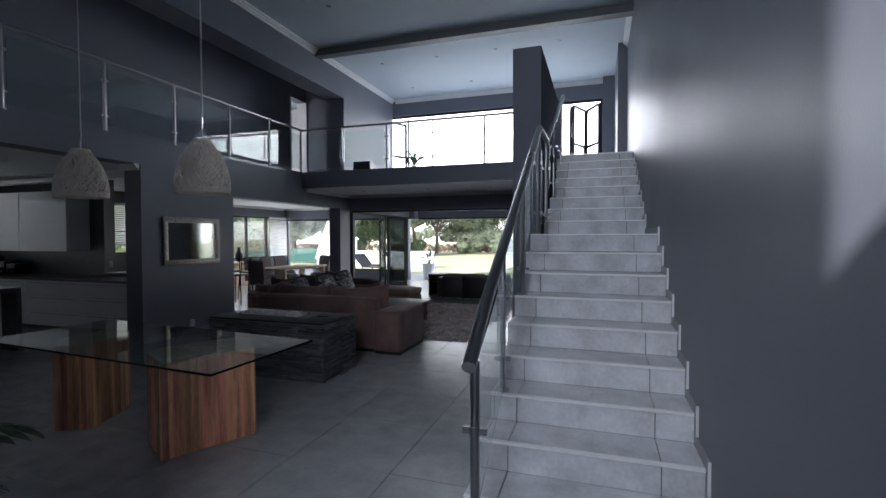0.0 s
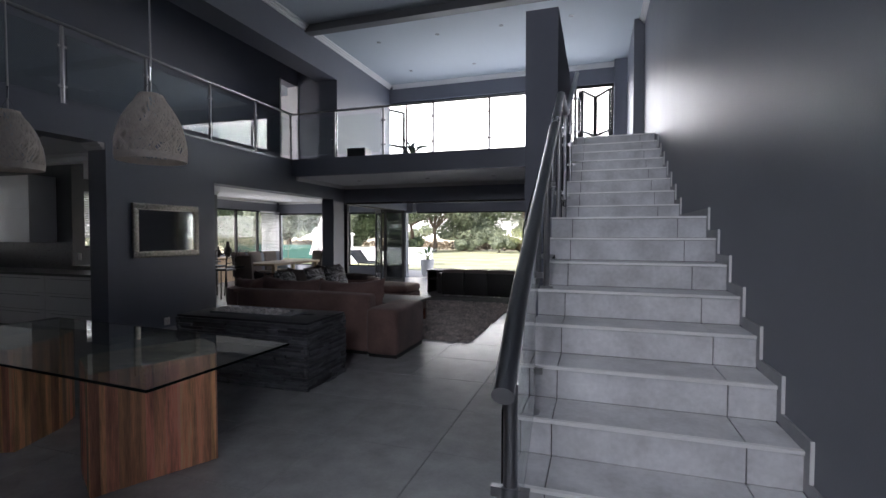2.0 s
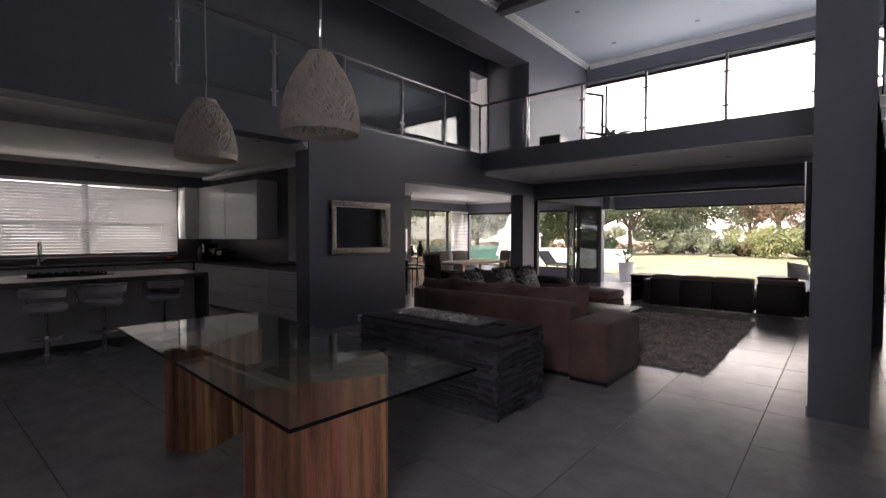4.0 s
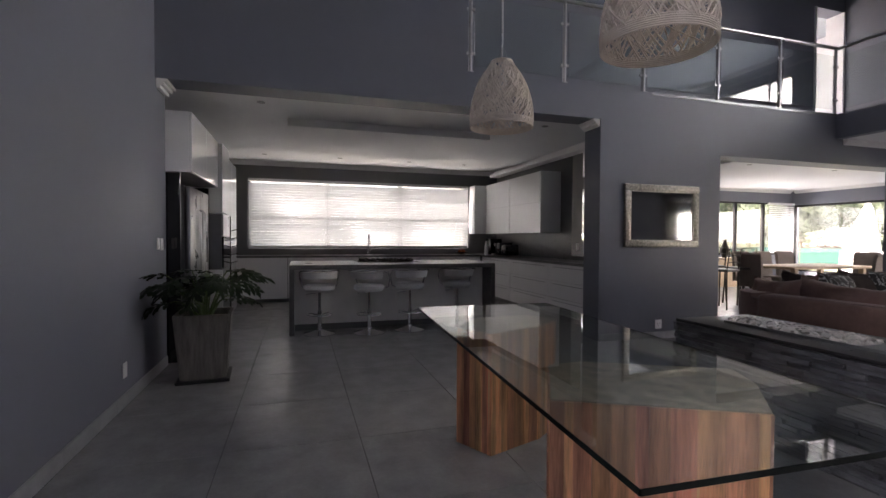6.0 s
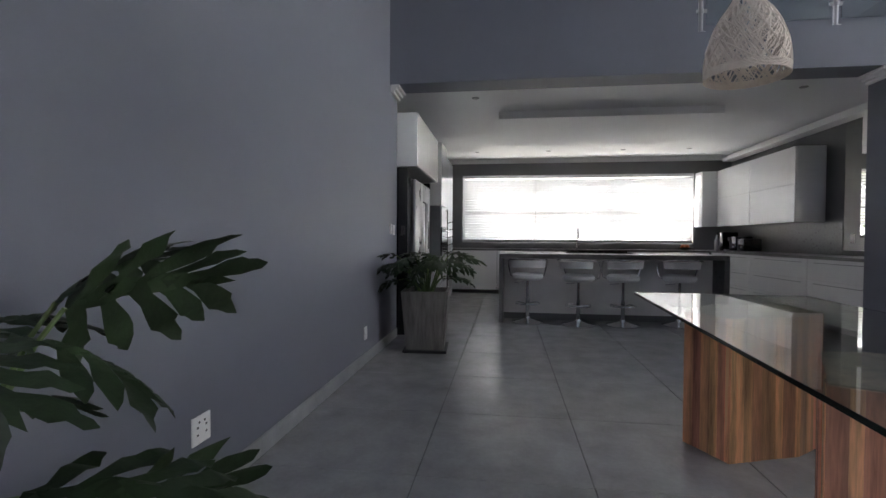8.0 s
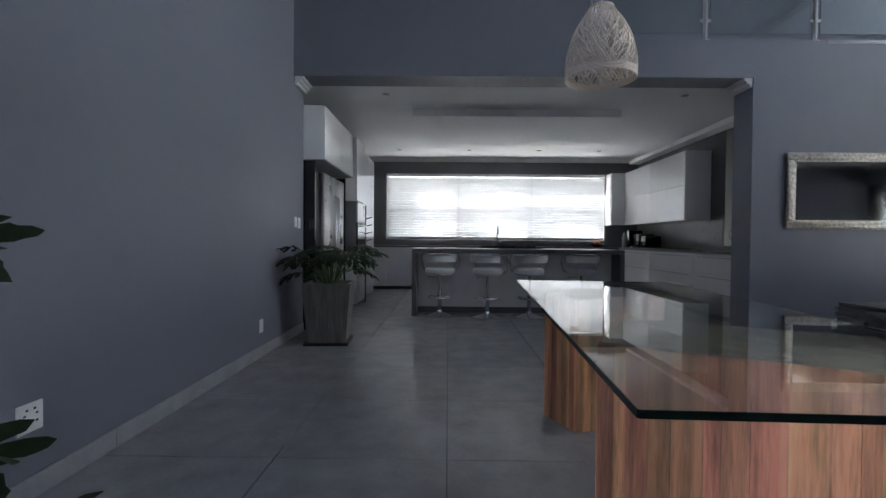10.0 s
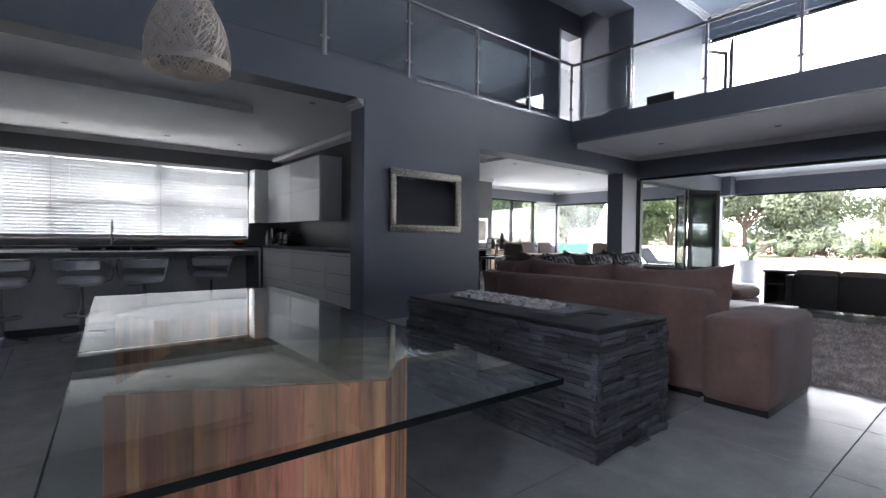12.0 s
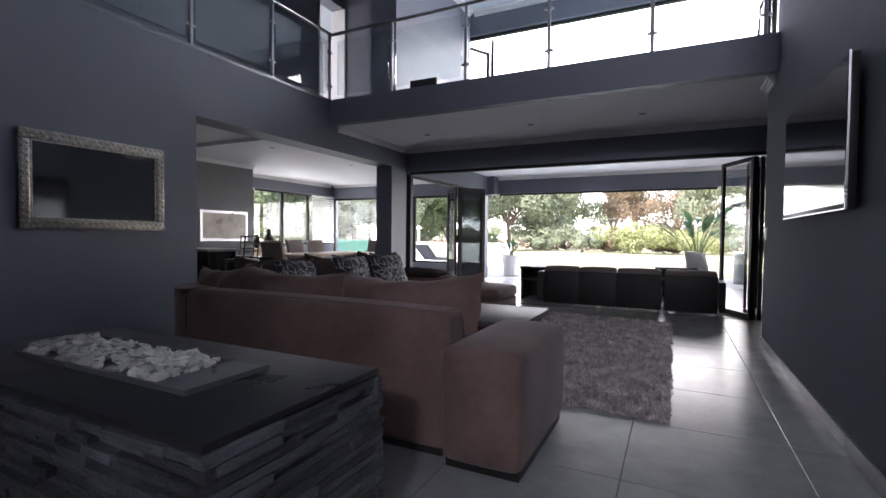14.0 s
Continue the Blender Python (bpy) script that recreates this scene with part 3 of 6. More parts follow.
# ---- windows and folding doors ----
def frame_panel(name, parent, w, h, bar=0.055, d=0.045, m=None, mid=None, glass=None):
    """A glazed leaf: black frame, pane, and a bar if wanted."""
    bm = boxes((0, bar, -d / 2, d / 2, 0, h), (w - bar, w, -d / 2, d / 2, 0, h), (bar, w - bar, -d / 2, d / 2, 0, bar * 1.3), (bar, w - bar, -d / 2, d / 2, h - bar, h))
    if mid:
        box(bm, bar, w - bar, -d / 2, d / 2, mid - bar / 2, mid + bar / 2)
    f = part(name, bm, ALU, parent, at=m)
    g = part("pane", boxes((bar, w - bar, -0.004, 0.004, bar, h - bar)), glass or PANE, f, "clear glass pane")
    g.visible_shadow = False
    part("door_handle", boxes((0.015, 0.04, -0.05, -d / 2, h * 0.43, h * 0.43 + 0.16)), ALU, f)
    return f


door_1 = thing("door_1", pose(0, 0, 0), "black framed glass folding doors pushed open to the garden room", "folding door", kind="structure")
part("head_track", boxes((-6.36, -0.561, 11.48, 11.56, 2.325, 2.3695)), ALU, door_1)
part("floor_track", boxes((-6.36, -0.561, 11.48, 11.56, 0.006, 0.0145)), ALU, door_1)
part("jamb", boxes((-6.38, -6.33, 11.47, 11.57, 0, 2.325)), ALU, door_1)
part("jamb", boxes((-0.61, -0.561, 11.47, 11.57, 0, 2.325)), ALU, door_1)
for x, y, rz in ((-0.80, 11.52, 115), (-0.77, 11.56, 91), (-0.70, 11.56, 90.5), (-0.63, 11.56, 90)):
    frame_panel("leaf", door_1, 0.78, 2.30, m=pose(x, y, 0.015, 0, 0, rz))
door_2 = thing("door_2", pose(0, 0, 0), "black framed glass folding doors stacked open on the terrace side", "folding door", kind="structure")
part("head_track", boxes((-6.60, -6.52, 11.7, 15.75, 2.325, 2.37)), ALU, door_2)
for x, y, rz in ((-6.42, 13.88, 56), (-6.47, 13.86, 131)):
    frame_panel("leaf", door_2, 0.76, 2.30, bar=0.09, glass=DARKPANE, m=pose(x, y, 0.015, 0, 0, rz))
part("jamb", boxes((-6.61, -6.51, 11.702, 11.76, 0.0125, 2.325)), ALU, door_2)
door_3 = thing("door_3", pose(0, 0, 0), "black folding door track over the wide garden opening", "folding door", kind="structure")
part("head_track", boxes((-6.2, TVX, 16.18, 16.26, 2.295, 2.34)), ALU, door_3)
door_4 = thing("door_4", pose(0, 0, 0), "black framed upper folding doors, partly open to the balcony", "folding door", kind="structure")
part("head_track", boxes((-5.82, 0.24, 12.42, 12.5, 5.07, 5.12)), ALU, door_4)
part("jamb", boxes((-5.82, -5.77, 12.42, 12.5, FU, 5.07)), ALU, door_4)
part("jamb", boxes((0.19, 0.24, 12.42, 12.5, FU, 5.07)), ALU, door_4)
for x, y, rz in ((-5.74, 12.5, 62), (-5.34, 13.15, -68), (0.17, 12.52, 118), (-0.18, 13.16, -114), (-0.48, 12.52, 97), (-0.54, 12.52, 94)):
    frame_panel("leaf", door_4, 0.72, 2.0, m=pose(x, y, FU + 0.01, 0, 0, rz), mid=1.0)
gdoor = thing("door_5", pose(0, 0, 0), "white painted frame of the open gallery doorway", "door frame", kind="structure")
part("jamb", boxes((-7.37, -7.08, 9.75, 9.785, FU, 5.14)), WHITEWALL, gdoor)
part("jamb", boxes((-7.37, -7.08, 10.415, 10.45, FU, 5.14)), WHITEWALL, gdoor)


def blind_window(name, x, y0, y1, z0, z1, bays, m=pose(0, 0, 0), rail=True, label=""):
    """A window in a wall that faces +x, with a slatted blind in front."""
    w = thing(name, m, label, "window", kind="structure")
    step = (y1 - y0) / bays
    for i in range(bays):
        a, b = y0 + i * step, y0 + (i + 1) * step
        part("window_frame", boxes((x - 0.16, x - 0.10, a, a + 0.05, z0, z1), (x - 0.16, x - 0.10, b - 0.05, b, z0, z1), (x - 0.16, x - 0.10, a + 0.05, b - 0.05, z0, z0 + 0.05), (x - 0.16, x - 0.10, a + 0.05, b - 0.05, z1 - 0.05, z1),
             *(((x - 0.155, x - 0.105, a + 0.05, b - 0.05, z0 + (z1 - z0) * 0.42, z0 + (z1 - z0) * 0.42 + 0.06),) if rail else ())), ALU, w)
        q = part("pane", boxes((x - 0.134, x - 0.126, a + 0.05, b - 0.05, z0 + 0.05, z1 - 0.05)), PANE, w)
        q.visible_shadow = False
    return w


def blind(x, y0, y1, z0, z1, tilt, label):
    b = thing("blind", pose(x, 0, 0), label, "blind")
    part("head_rail", boxes((-0.038, 0.03, y0, y1, z1 - 0.05, z1 + 0.012)), BLIND, b)
    part("bottom_rail", boxes((-0.026, 0.026, y0, y1, z0, z0 + 0.02)), BLIND, b)
    bm = boxes((-0.03, 0.03, y0, y1, -0.0012, 0.0012))
    me = finish(bm, "slat", BLIND)
    n = int((z1 - z0 - 0.08) / 0.056)
    for i in range(n):
        part("slat", me, None, b, at=pose(0, 0, z0 + 0.045 + i * 0.056, 0, tilt, 0))
    for y in (y0 + 0.25, (y0 + y1) / 2, y1 - 0.25):
        part("cord", boxes((0.026, 0.028, y - 0.002, y + 0.002, z0, z1 - 0.05)), BLIND, b)
    return b


blind_window("window_1", -11.8, 0.62, 5.42, 1.06, 2.5, 3, label="wide kitchen window with black aluminium frames")
for a, b in ((0.64, 2.209), (2.211, 3.809), (3.811, 5.40)):
    blind(-11.76, a, b, 1.06, 2.49, -58, "white slatted blind lowered over the kitchen window")
blind_window("window_2", -11.8, 8.15, 9.3, 1.2, 2.55, 1, label="narrow scullery window with a black frame")
blind(-11.76, 8.17, 9.28, 1.45, 2.54, -34, "white slatted blind on the scullery window")
blind_window("window_3", -12.05, 11.8, 16.15, 0.85, 2.42, 4, rail=False, label="black framed ribbon window of the dining room")
blind(-12.0, 15.1, 16.1, 0.9, 2.4, 38, "white slatted blind lowered at the corner of the dining window")
blind(-12.0, 11.85, 12.8, 0.9, 2.4, 10, "white slatted blind lowered beside the chimney breast")
win4 = thing("window_4", pose(0, 0, 0), "black framed garden window of the dining room", "window", kind="structure")
for a, b in ((-12.05, -8.95), (-8.95, -6.74)):
    part("window_frame", boxes((a, a + 0.05, 16.18, 16.24, 0.35, 2.36), (b - 0.05, b, 16.18, 16.24, 0.35, 2.36), (a + 0.05, b - 0.05, 16.18, 16.24, 0.35, 0.4), (a + 0.05, b - 0.05, 16.18, 16.24, 2.3, 2.36)), ALU, win4)
    part("pane", boxes((a + 0.05, b - 0.05, 16.206, 16.214, 0.4, 2.3)), PANE, win4).visible_shadow = False


# ---- lounge and hall: the large things ----
def staved_block(m, poly, h, label):
    """A table pedestal glued up from upright hardwood staves, with cut-off corners."""
    t = thing("table_pedestal", m, label, "table base", "pedestals of the glass table")
    rng = random.Random(len(label) + int(m.translation.x * 10))
    cx, cy = sum(p[0] for p in poly) / len(poly), sum(p[1] for p in poly) / len(poly)
    inner = [(cx + (x - cx) * 0.86, cy + (y - cy) * 0.86) for x, y in poly]
    part("core", prism(inner, 0.0, h - 0.006), WOODEND, t)
    cap = [(cx + (x - cx) * 0.985, cy + (y - cy) * 0.985) for x, y in poly]
    part("end_grain", prism(cap, h - 0.005, h - 0.0005), WOODEND, t, "pale weathered end grain top")
    n = len(poly)
    for i in range(n):
        a, b = Vector(poly[i]), Vector(poly[(i + 1) % n])
        L = (b - a).length
        u = (b - a).normalized()
        nin = Vector((-u.y, u.x))
        s = 0.0
        while s < L - 0.012:
            w = min(rng.uniform(0.04, 0.085), L - s)
            if L - s - w < 0.02:
                w = L - s
            o = rng.uniform(0.0, 0.004)
            c = [a + u * (s + 0.0006) + nin * o, a + u * (s + w - 0.0006) + nin * o, a + u * (s + w - 0.0006) + nin * 0.05, a + u * (s + 0.0006) + nin * 0.05]
            bm = prism([(p.x, p.y) for p in c], 0.0, h - rng.uniform(0.006, 0.009))
            part("stave", bm, WOOD, t)
            s += w
    return t


ped1 = [(-2.86, 2.44), (-2.54, 3.065), (-2.79, 3.30), (-2.98, 3.39), (-3.27, 2.83), (-3.26, 2.66)]
ped2 = [(-3.95, 2.69), (-4.09, 3.09), (-4.24, 3.28), (-4.50, 3.22), (-4.47, 2.80), (-4.20, 2.56)]
GZ = 0.725
staved_block(pose(0, 0, 0), ped1, GZ, "reddish hardwood stave pedestal carrying the glass top")
staved_block(pose(0, 0, 0), ped2, GZ, "reddish hardwood stave pedestal under the far end of the glass")
glass = [(-2.28, 2.33), (-2.24, 3.44), (-5.0, 3.64), (-5.05, 2.52)]
top = thing("glass_tabletop", pose(0, 0, GZ), "thick clear glass tabletop resting on two wooden pedestals", "tabletop")
part("sheet", prism(glass, 0.0, 0.0155), TABLEPANE, top).visible_shadow = False
for i in range(4):
    a, b = Vector(glass[i]), Vector(glass[(i + 1) % 4])
    u = (b - a).normalized()
    nn = Vector((u.y, -u.x))
    part("polished_edge", prism([tuple(a), tuple(b), tuple(b + nn * 0.003), tuple(a + nn * 0.003)], 0.0, 0.016), EDGEGLASS, top, "dark green polished edge")


def fire_table(m, L, W, H):
    t = thing("gas_fire_table", m, "low fire table clad in split black slate, with white pebbles", "fire table")
    rng = random.Random(4)
    part("core", boxes((-L + 0.03, -0.03, 0.03, W - 0.03, 0, H - 0.06)), SLATE, t)
    part("slab", rounded(-L + 0.008, -0.008, 0.008, W - 0.008, H - 0.024, H, 0.006, 2), SLATETOP, t, "honed black slate slab", smooth=True)
    z = 0.0
    rows = 22
    hh = (H - 0.026) / rows
    for r in range(rows):
        for side in range(4):
            run = L if side % 2 == 0 else W
            s = -rng.uniform(0, 0.15)
            while s < run:
                w = rng.uniform(0.10, 0.40)
                a, b = max(0, s), min(run, s + w)
                if b - a > 0.02:
                    o = rng.choice((-0.010, -0.004, 0.0, 0.003, 0.007, 0.011, 0.016, 0.024)) + rng.uniform(0, 0.003)
                    z0, z1 = r * hh + 0.0008, (r + 1) * hh - 0.0012 - rng.uniform(0, 0.003)
                    if side == 0:
                        bm = boxes((-b, -a - 0.001, o, 0.035, z0, z1))
                    elif side == 2:
                        bm = boxes((-b, -a - 0.001, W - 0.035, W - o, z0, z1))
                    elif side == 1:
                        bm = boxes((-0.035, -o, a + 0.001, b, z0, z1))
                    else:
                        bm = boxes((-L + o, -L + 0.035, a + 0.001, b, z0, z1))
                    for v in bm.verts:
                        v.co += Vector((rng.uniform(-1, 1) * 0.005, rng.uniform(-1, 1) * 0.005, rng.uniform(-0.5, 0.5) * 0.004))
                    part("stone", bm, SLATE, t)
                s += w
    tray = part("tray", boxes((-1.36, -0.34, 0.20, 0.21, H, H + 0.018), (-1.36, -0.34, 0.51, 0.52, H, H + 0.018), (-1.36, -1.35, 0.21, 0.51, H, H + 0.018), (-0.35, -0.34, 0.21, 0.51, H, H + 0.018), (-1.35, -0.50, 0.21, 0.51, H, H + 0.004), (-0.50, -0.35, 0.21, 0.51, H + 0.008, H + 0.016)), GREYMET, t, "brushed steel burner tray")
    part("knob", lathe([(0.008, H + 0.016), (0.008, H + 0.035), (0.005, H + 0.037)], 12, at=(-0.42, 0.36)), CHROME, tray, smooth=True)
    shapes = []
    for i in range(6):
        bm = bmesh.new()
        bmesh.ops.create_icosphere(bm, subdivisions=1, radius=1)
        for v in bm.verts:
            v.co *= 1 + 0.2 * noise.noise(v.co * 1.3 + Vector((i * 7, 0, 0)))
        shapes.append(finish(bm, "pebble", PEBBLE, True))
    for i in range(240):
        ob = part("pebble", shapes[i % 6], None, tray)
        sx = rng.uniform(0.014, 0.03)
        x, y = rng.uniform(-1.40, -0.52), rng.gauss(0.36, 0.075)
        y = min(0.48, max(0.235, y))
        ob.matrix_basis = Matrix.LocRotScale((x, y, H + 0.012 + rng.uniform(0, 0.03) * (1 - abs(y - 0.36) / 0.15)), Euler((rng.uniform(-0.5, 0.5), rng.uniform(-0.5, 0.5), rng.uniform(0, 6))), (sx * 1.35, sx, sx * 0.62))
    return t


fire_table(pose(-2.735, 4.385, 0), 1.62, 0.73, 0.685)


def cushion(name, parent, w, h, d, mat, m, label="", crease=0.012):
    """A stuffed square cushion, thin at the seam and full in the middle."""
    bm = bmesh.new()
    n = 18
    grid = {}
    for side in (-1, 1):
        for i in range(n + 1):
            for j in range(n + 1):
                u, v = 2 * i / n - 1, 2 * j / n - 1
                edge = i in (0, n) or j in (0, n)
                if edge and side == 1:
                    grid[side, i, j] = grid[-1, i, j]
                    continue
                puff = ((1 - u ** 4) * (1 - v ** 4)) ** 0.55
                pull = 1 - 0.07 * (1 - abs(u * v)) * (abs(u) ** 6 + abs(v) ** 6) * 0.5
                wob = crease * (noise.noise(Vector((u * 2, v * 2, side * 3 + w * 9))) + 0.45 * noise.noise(Vector((u * 7, v * 3, side * 5 + h * 9))))
                grid[side, i, j] = bm.verts.new((u * w / 2 * pull, side * (d / 2 * puff) + wob, (v * h / 2) * pull + 1.2 * crease * (abs(u) ** 3 - 0.5) * (v > 0) * v + 0.6 * wob))
    for side in (-1, 1):
        for i in range(n):
            for j in range(n):
                bm.faces.new([grid[side, a, b] for a, b in ((i, j), (i + 1, j), (i + 1, j + 1), (i, j + 1))])
    if parent is None:
        return solid(name, bm, mat, label, "cushion", "cushions on the corner sofa", True, m)
    return part(name, bm, mat, parent, label, True, m)


sofa = thing("corner_sofa", pose(0, 0, 0), "large brown suede corner sofa with loose cushions", "sofa")
part("plinth", boxes((-2.80, -2.42, 5.79, 6.66, 0, 0.06), (-4.90, -2.86, 5.86, 6.70, 0, 0.06), (-5.18, -4.45, 6.70, 9.0, 0, 0.06)), BLACKWOOD, sofa, "low black wooden plinth")
part("armrest", rounded(-2.82, -2.40, 5.75, 6.70, 0.05, 0.62, 0.045, 3, 0.012), SUEDE, sofa, smooth=True)
part("backrest", rounded(-4.86, -2.815, 5.82, 6.06, 0.05, 0.775, 0.05, 3, 0.010), SUEDE, sofa, smooth=True)
arc = [math.pi * (1 + 0.5 * k / 10) for k in range(11)]
bend = prism([(-4.84 + 0.40 * math.cos(a), 6.22 + 0.40 * math.sin(a)) for a in arc] + [(-4.84 + 0.16 * math.cos(a), 6.22 + 0.16 * math.sin(a)) for a in arc[::-1]], 0.05, 0.775)
bmesh.ops.bevel(bend, geom=[e for e in bend.edges if min(v.co.z for v in e.verts) > 0.7], offset=0.045, segments=3, affect="EDGES")
part("backrest", bend, SUEDE, sofa, "rounded corner of the back", smooth=True)
part("backrest", rounded(-5.24, -5.0, 6.20, 9.10, 0.05, 0.775, 0.05, 3, 0.012), SUEDE, sofa, smooth=True)
part("armrest", rounded(-5.30, -4.30, 8.95, 9.30, 0.05, 0.66, 0.06, 3, 0.015), SUEDE, sofa, smooth=True)
part("seat_base", rounded(-4.86, -2.83, 6.05, 6.80, 0.05, 0.30, 0.03, 2), SUEDE, sofa, smooth=True)
part("seat_base", rounded(-5.02, -4.30, 6.81, 8.95, 0.05, 0.30, 0.03, 2), SUEDE, sofa, smooth=True)
for a, b in ((-4.25, -3.54), (-3.53, -2.83)):
    part("seat_cushion", rounded(a, b, 6.08, 6.84, 0.30, 0.46, 0.05, 3, 0.03), SUEDE, sofa, smooth=True)
for a, b in ((6.1, 7.05), (7.06, 8.0), (8.01, 8.94)):
    part("seat_cushion", rounded(-4.99, -4.27, a, b, 0.30, 0.46, 0.05, 3, 0.03), SUEDE, sofa, smooth=True)
for x, w, tz in ((-3.27, 1.0, -1.5), (-4.24, 0.98, 3.0), (-4.86, 0.62, -5.0)):
    cushion("back_cushion", sofa, w, 0.52, 0.27, SUEDE, pose(x, 6.17, 0.665, -13, tz, 0), "slumped brown suede back cushion", crease=0.045)
for y, w in ((6.75, 0.8), (7.55, 0.8), (8.4, 0.8)):
    cushion("back_cushion", sofa, w, 0.52, 0.25, DARKCUSH, pose(-4.94, y, 0.70, -12, 2, 90), "dark brown back cushion", crease=0.045)
for x, y, rz, s in ((-4.66, 6.9, 95, 0.54), (-4.62, 7.62, 90, 0.55), (-4.62, 8.28, 82, 0.55)):
    cushion("scatter_cushion", None, s, s * 0.98, 0.17, PATCUSH, pose(x - 0.12, y, 0.70, -22, 4, rz), "dark satin scatter cushion with a pale swirl pattern")
cushion("scatter_cushion", None, 0.5, 0.5, 0.16, DARKCUSH, pose(-4.80, 7.25, 0.69, -18, 3, 92), "plain dark brown scatter cushion on the sofa")
tagged(solid("throw_blanket", rounded(-5.26, -4.45, 8.93, 9.33, 0.62, 0.71, 0.035, 3, 0.03), DARKCUSH, "dark brown throw folded over the far arm of the sofa", "blanket", "", True), "dark brown throw folded over the far arm of the sofa")
ott = thing("ottoman", pose(-4.42, 9.55, 0), "low brown suede ottoman beside the sofa", "ottoman")
part("base", rounded(-0.55, 0.55, 0, 0.85, 0.05, 0.30, 0.03), SUEDE, ott, smooth=True)
part("seat_cushion", rounded(-0.56, 0.56, -0.01, 0.86, 0.295, 0.46, 0.06, 3, 0.03), SUEDE, ott, smooth=True)
part("plinth", boxes((-0.52, 0.52, 0.03, 0.82, 0, 0.052)), BLACKWOOD, ott)

DARKTOP = material("worn_grey_brown_tabletop", (0.16, 0.14, 0.13), 0.45, vary=0.2, scale=3)
cof = thing("coffee_table", pose(-3.45, 7.92, 0.018), "low wooden coffee table with a pale top on the rug", "coffee table")
part("tabletop", rounded(-0.62, 0.54, -0.5, 0.5, 0.37, 0.42, 0.006), DARKTOP, cof, "pale grey worn top", smooth=True)
part("apron", boxes((-0.55, 0.47, -0.44, 0.44, 0.22, 0.37)), RED, cof, "dark red wooden apron")
for x in (-0.52, 0.40):
    for y in (-0.43, 0.35):
        part("leg", boxes((x, x + 0.08, y, y + 0.08, 0.03, 0.22)), RED, cof)

rug = thing("shag_rug", pose(0, 0, 0), "silver brown shaggy rug lying on the grey tiles", "rug")
part("backing", boxes((-4.25, -1.82, 6.92, 10.62, 0.0125, 0.02)), SHAG, rug)


def shag(x0, x1, y0, y1, tufts, strands, seed):
    """Curled tufts of pile; the strands of one tuft lean to one tip."""
    rng = np.random.default_rng(seed)
    n = tufts * strands
    tx, ty = np.repeat(rng.uniform(x0, x1, tufts), strands), np.repeat(rng.uniform(y0, y1, tufts), strands)
    ta, tl = np.repeat(rng.uniform(0, 2 * math.pi, tufts), strands), np.repeat(rng.uniform(0.01, 0.05, tufts), strands)
    th = np.repeat(rng.uniform(0.018, 0.055, tufts), strands)
    px, py = tx + rng.normal(0, 0.014, n), ty + rng.normal(0, 0.014, n)
    qx, qy = tx + np.cos(ta) * tl + rng.normal(0, 0.006, n), ty + np.sin(ta) * tl + rng.normal(0, 0.006, n)
    ang, w = rng.uniform(0, 2 * math.pi, n), 0.0045
    dx, dy = np.cos(ang) * w, np.sin(ang) * w
    co = np.empty((n, 3, 3))
    co[:, 0] = np.stack((px - dy, py + dx, np.full(n, 0.018)), 1)
    co[:, 1] = np.stack((px + dy, py - dx, np.full(n, 0.018)), 1)
    co[:, 2] = np.stack((qx, qy, 0.018 + th * rng.uniform(0.7, 1.1, n)), 1)
    me = bpy.data.meshes.new("pile")
    me.from_pydata(co.reshape(-1, 3), [], np.arange(n * 3).reshape(n, 3).tolist())
    me.materials.append(SHAG)
    return me


tagged(part("pile", shag(-4.26, -1.80, 6.90, 10.64, 11000, 13, 3), None, rug), kind="stuff")

tv = thing("television", pose(TVX - 0.03, 0, 0), "large flat black television on a wall bracket", "television")
part("body", rounded(-0.045, 0.0, 6.82, 8.36, 1.33, 2.14, 0.006), ALU, tv, "thin black casing", smooth=True)
part("screen", boxes((-0.0485, -0.0455, 6.835, 8.345, 1.355, 2.128)), SCREEN, tv, "dark reflecting screen")
part("bezel", boxes((-0.0495, -0.040, 6.812, 6.8195, 1.325, 2.145), (-0.0495, -0.040, 6.812, 8.365, 1.322, 1.3295)), STEEL, tv, "thin bright metal edge")
part("bracket", boxes((0.0, 0.029, 7.3, 7.85, 1.55, 1.95)), ALU, tv)


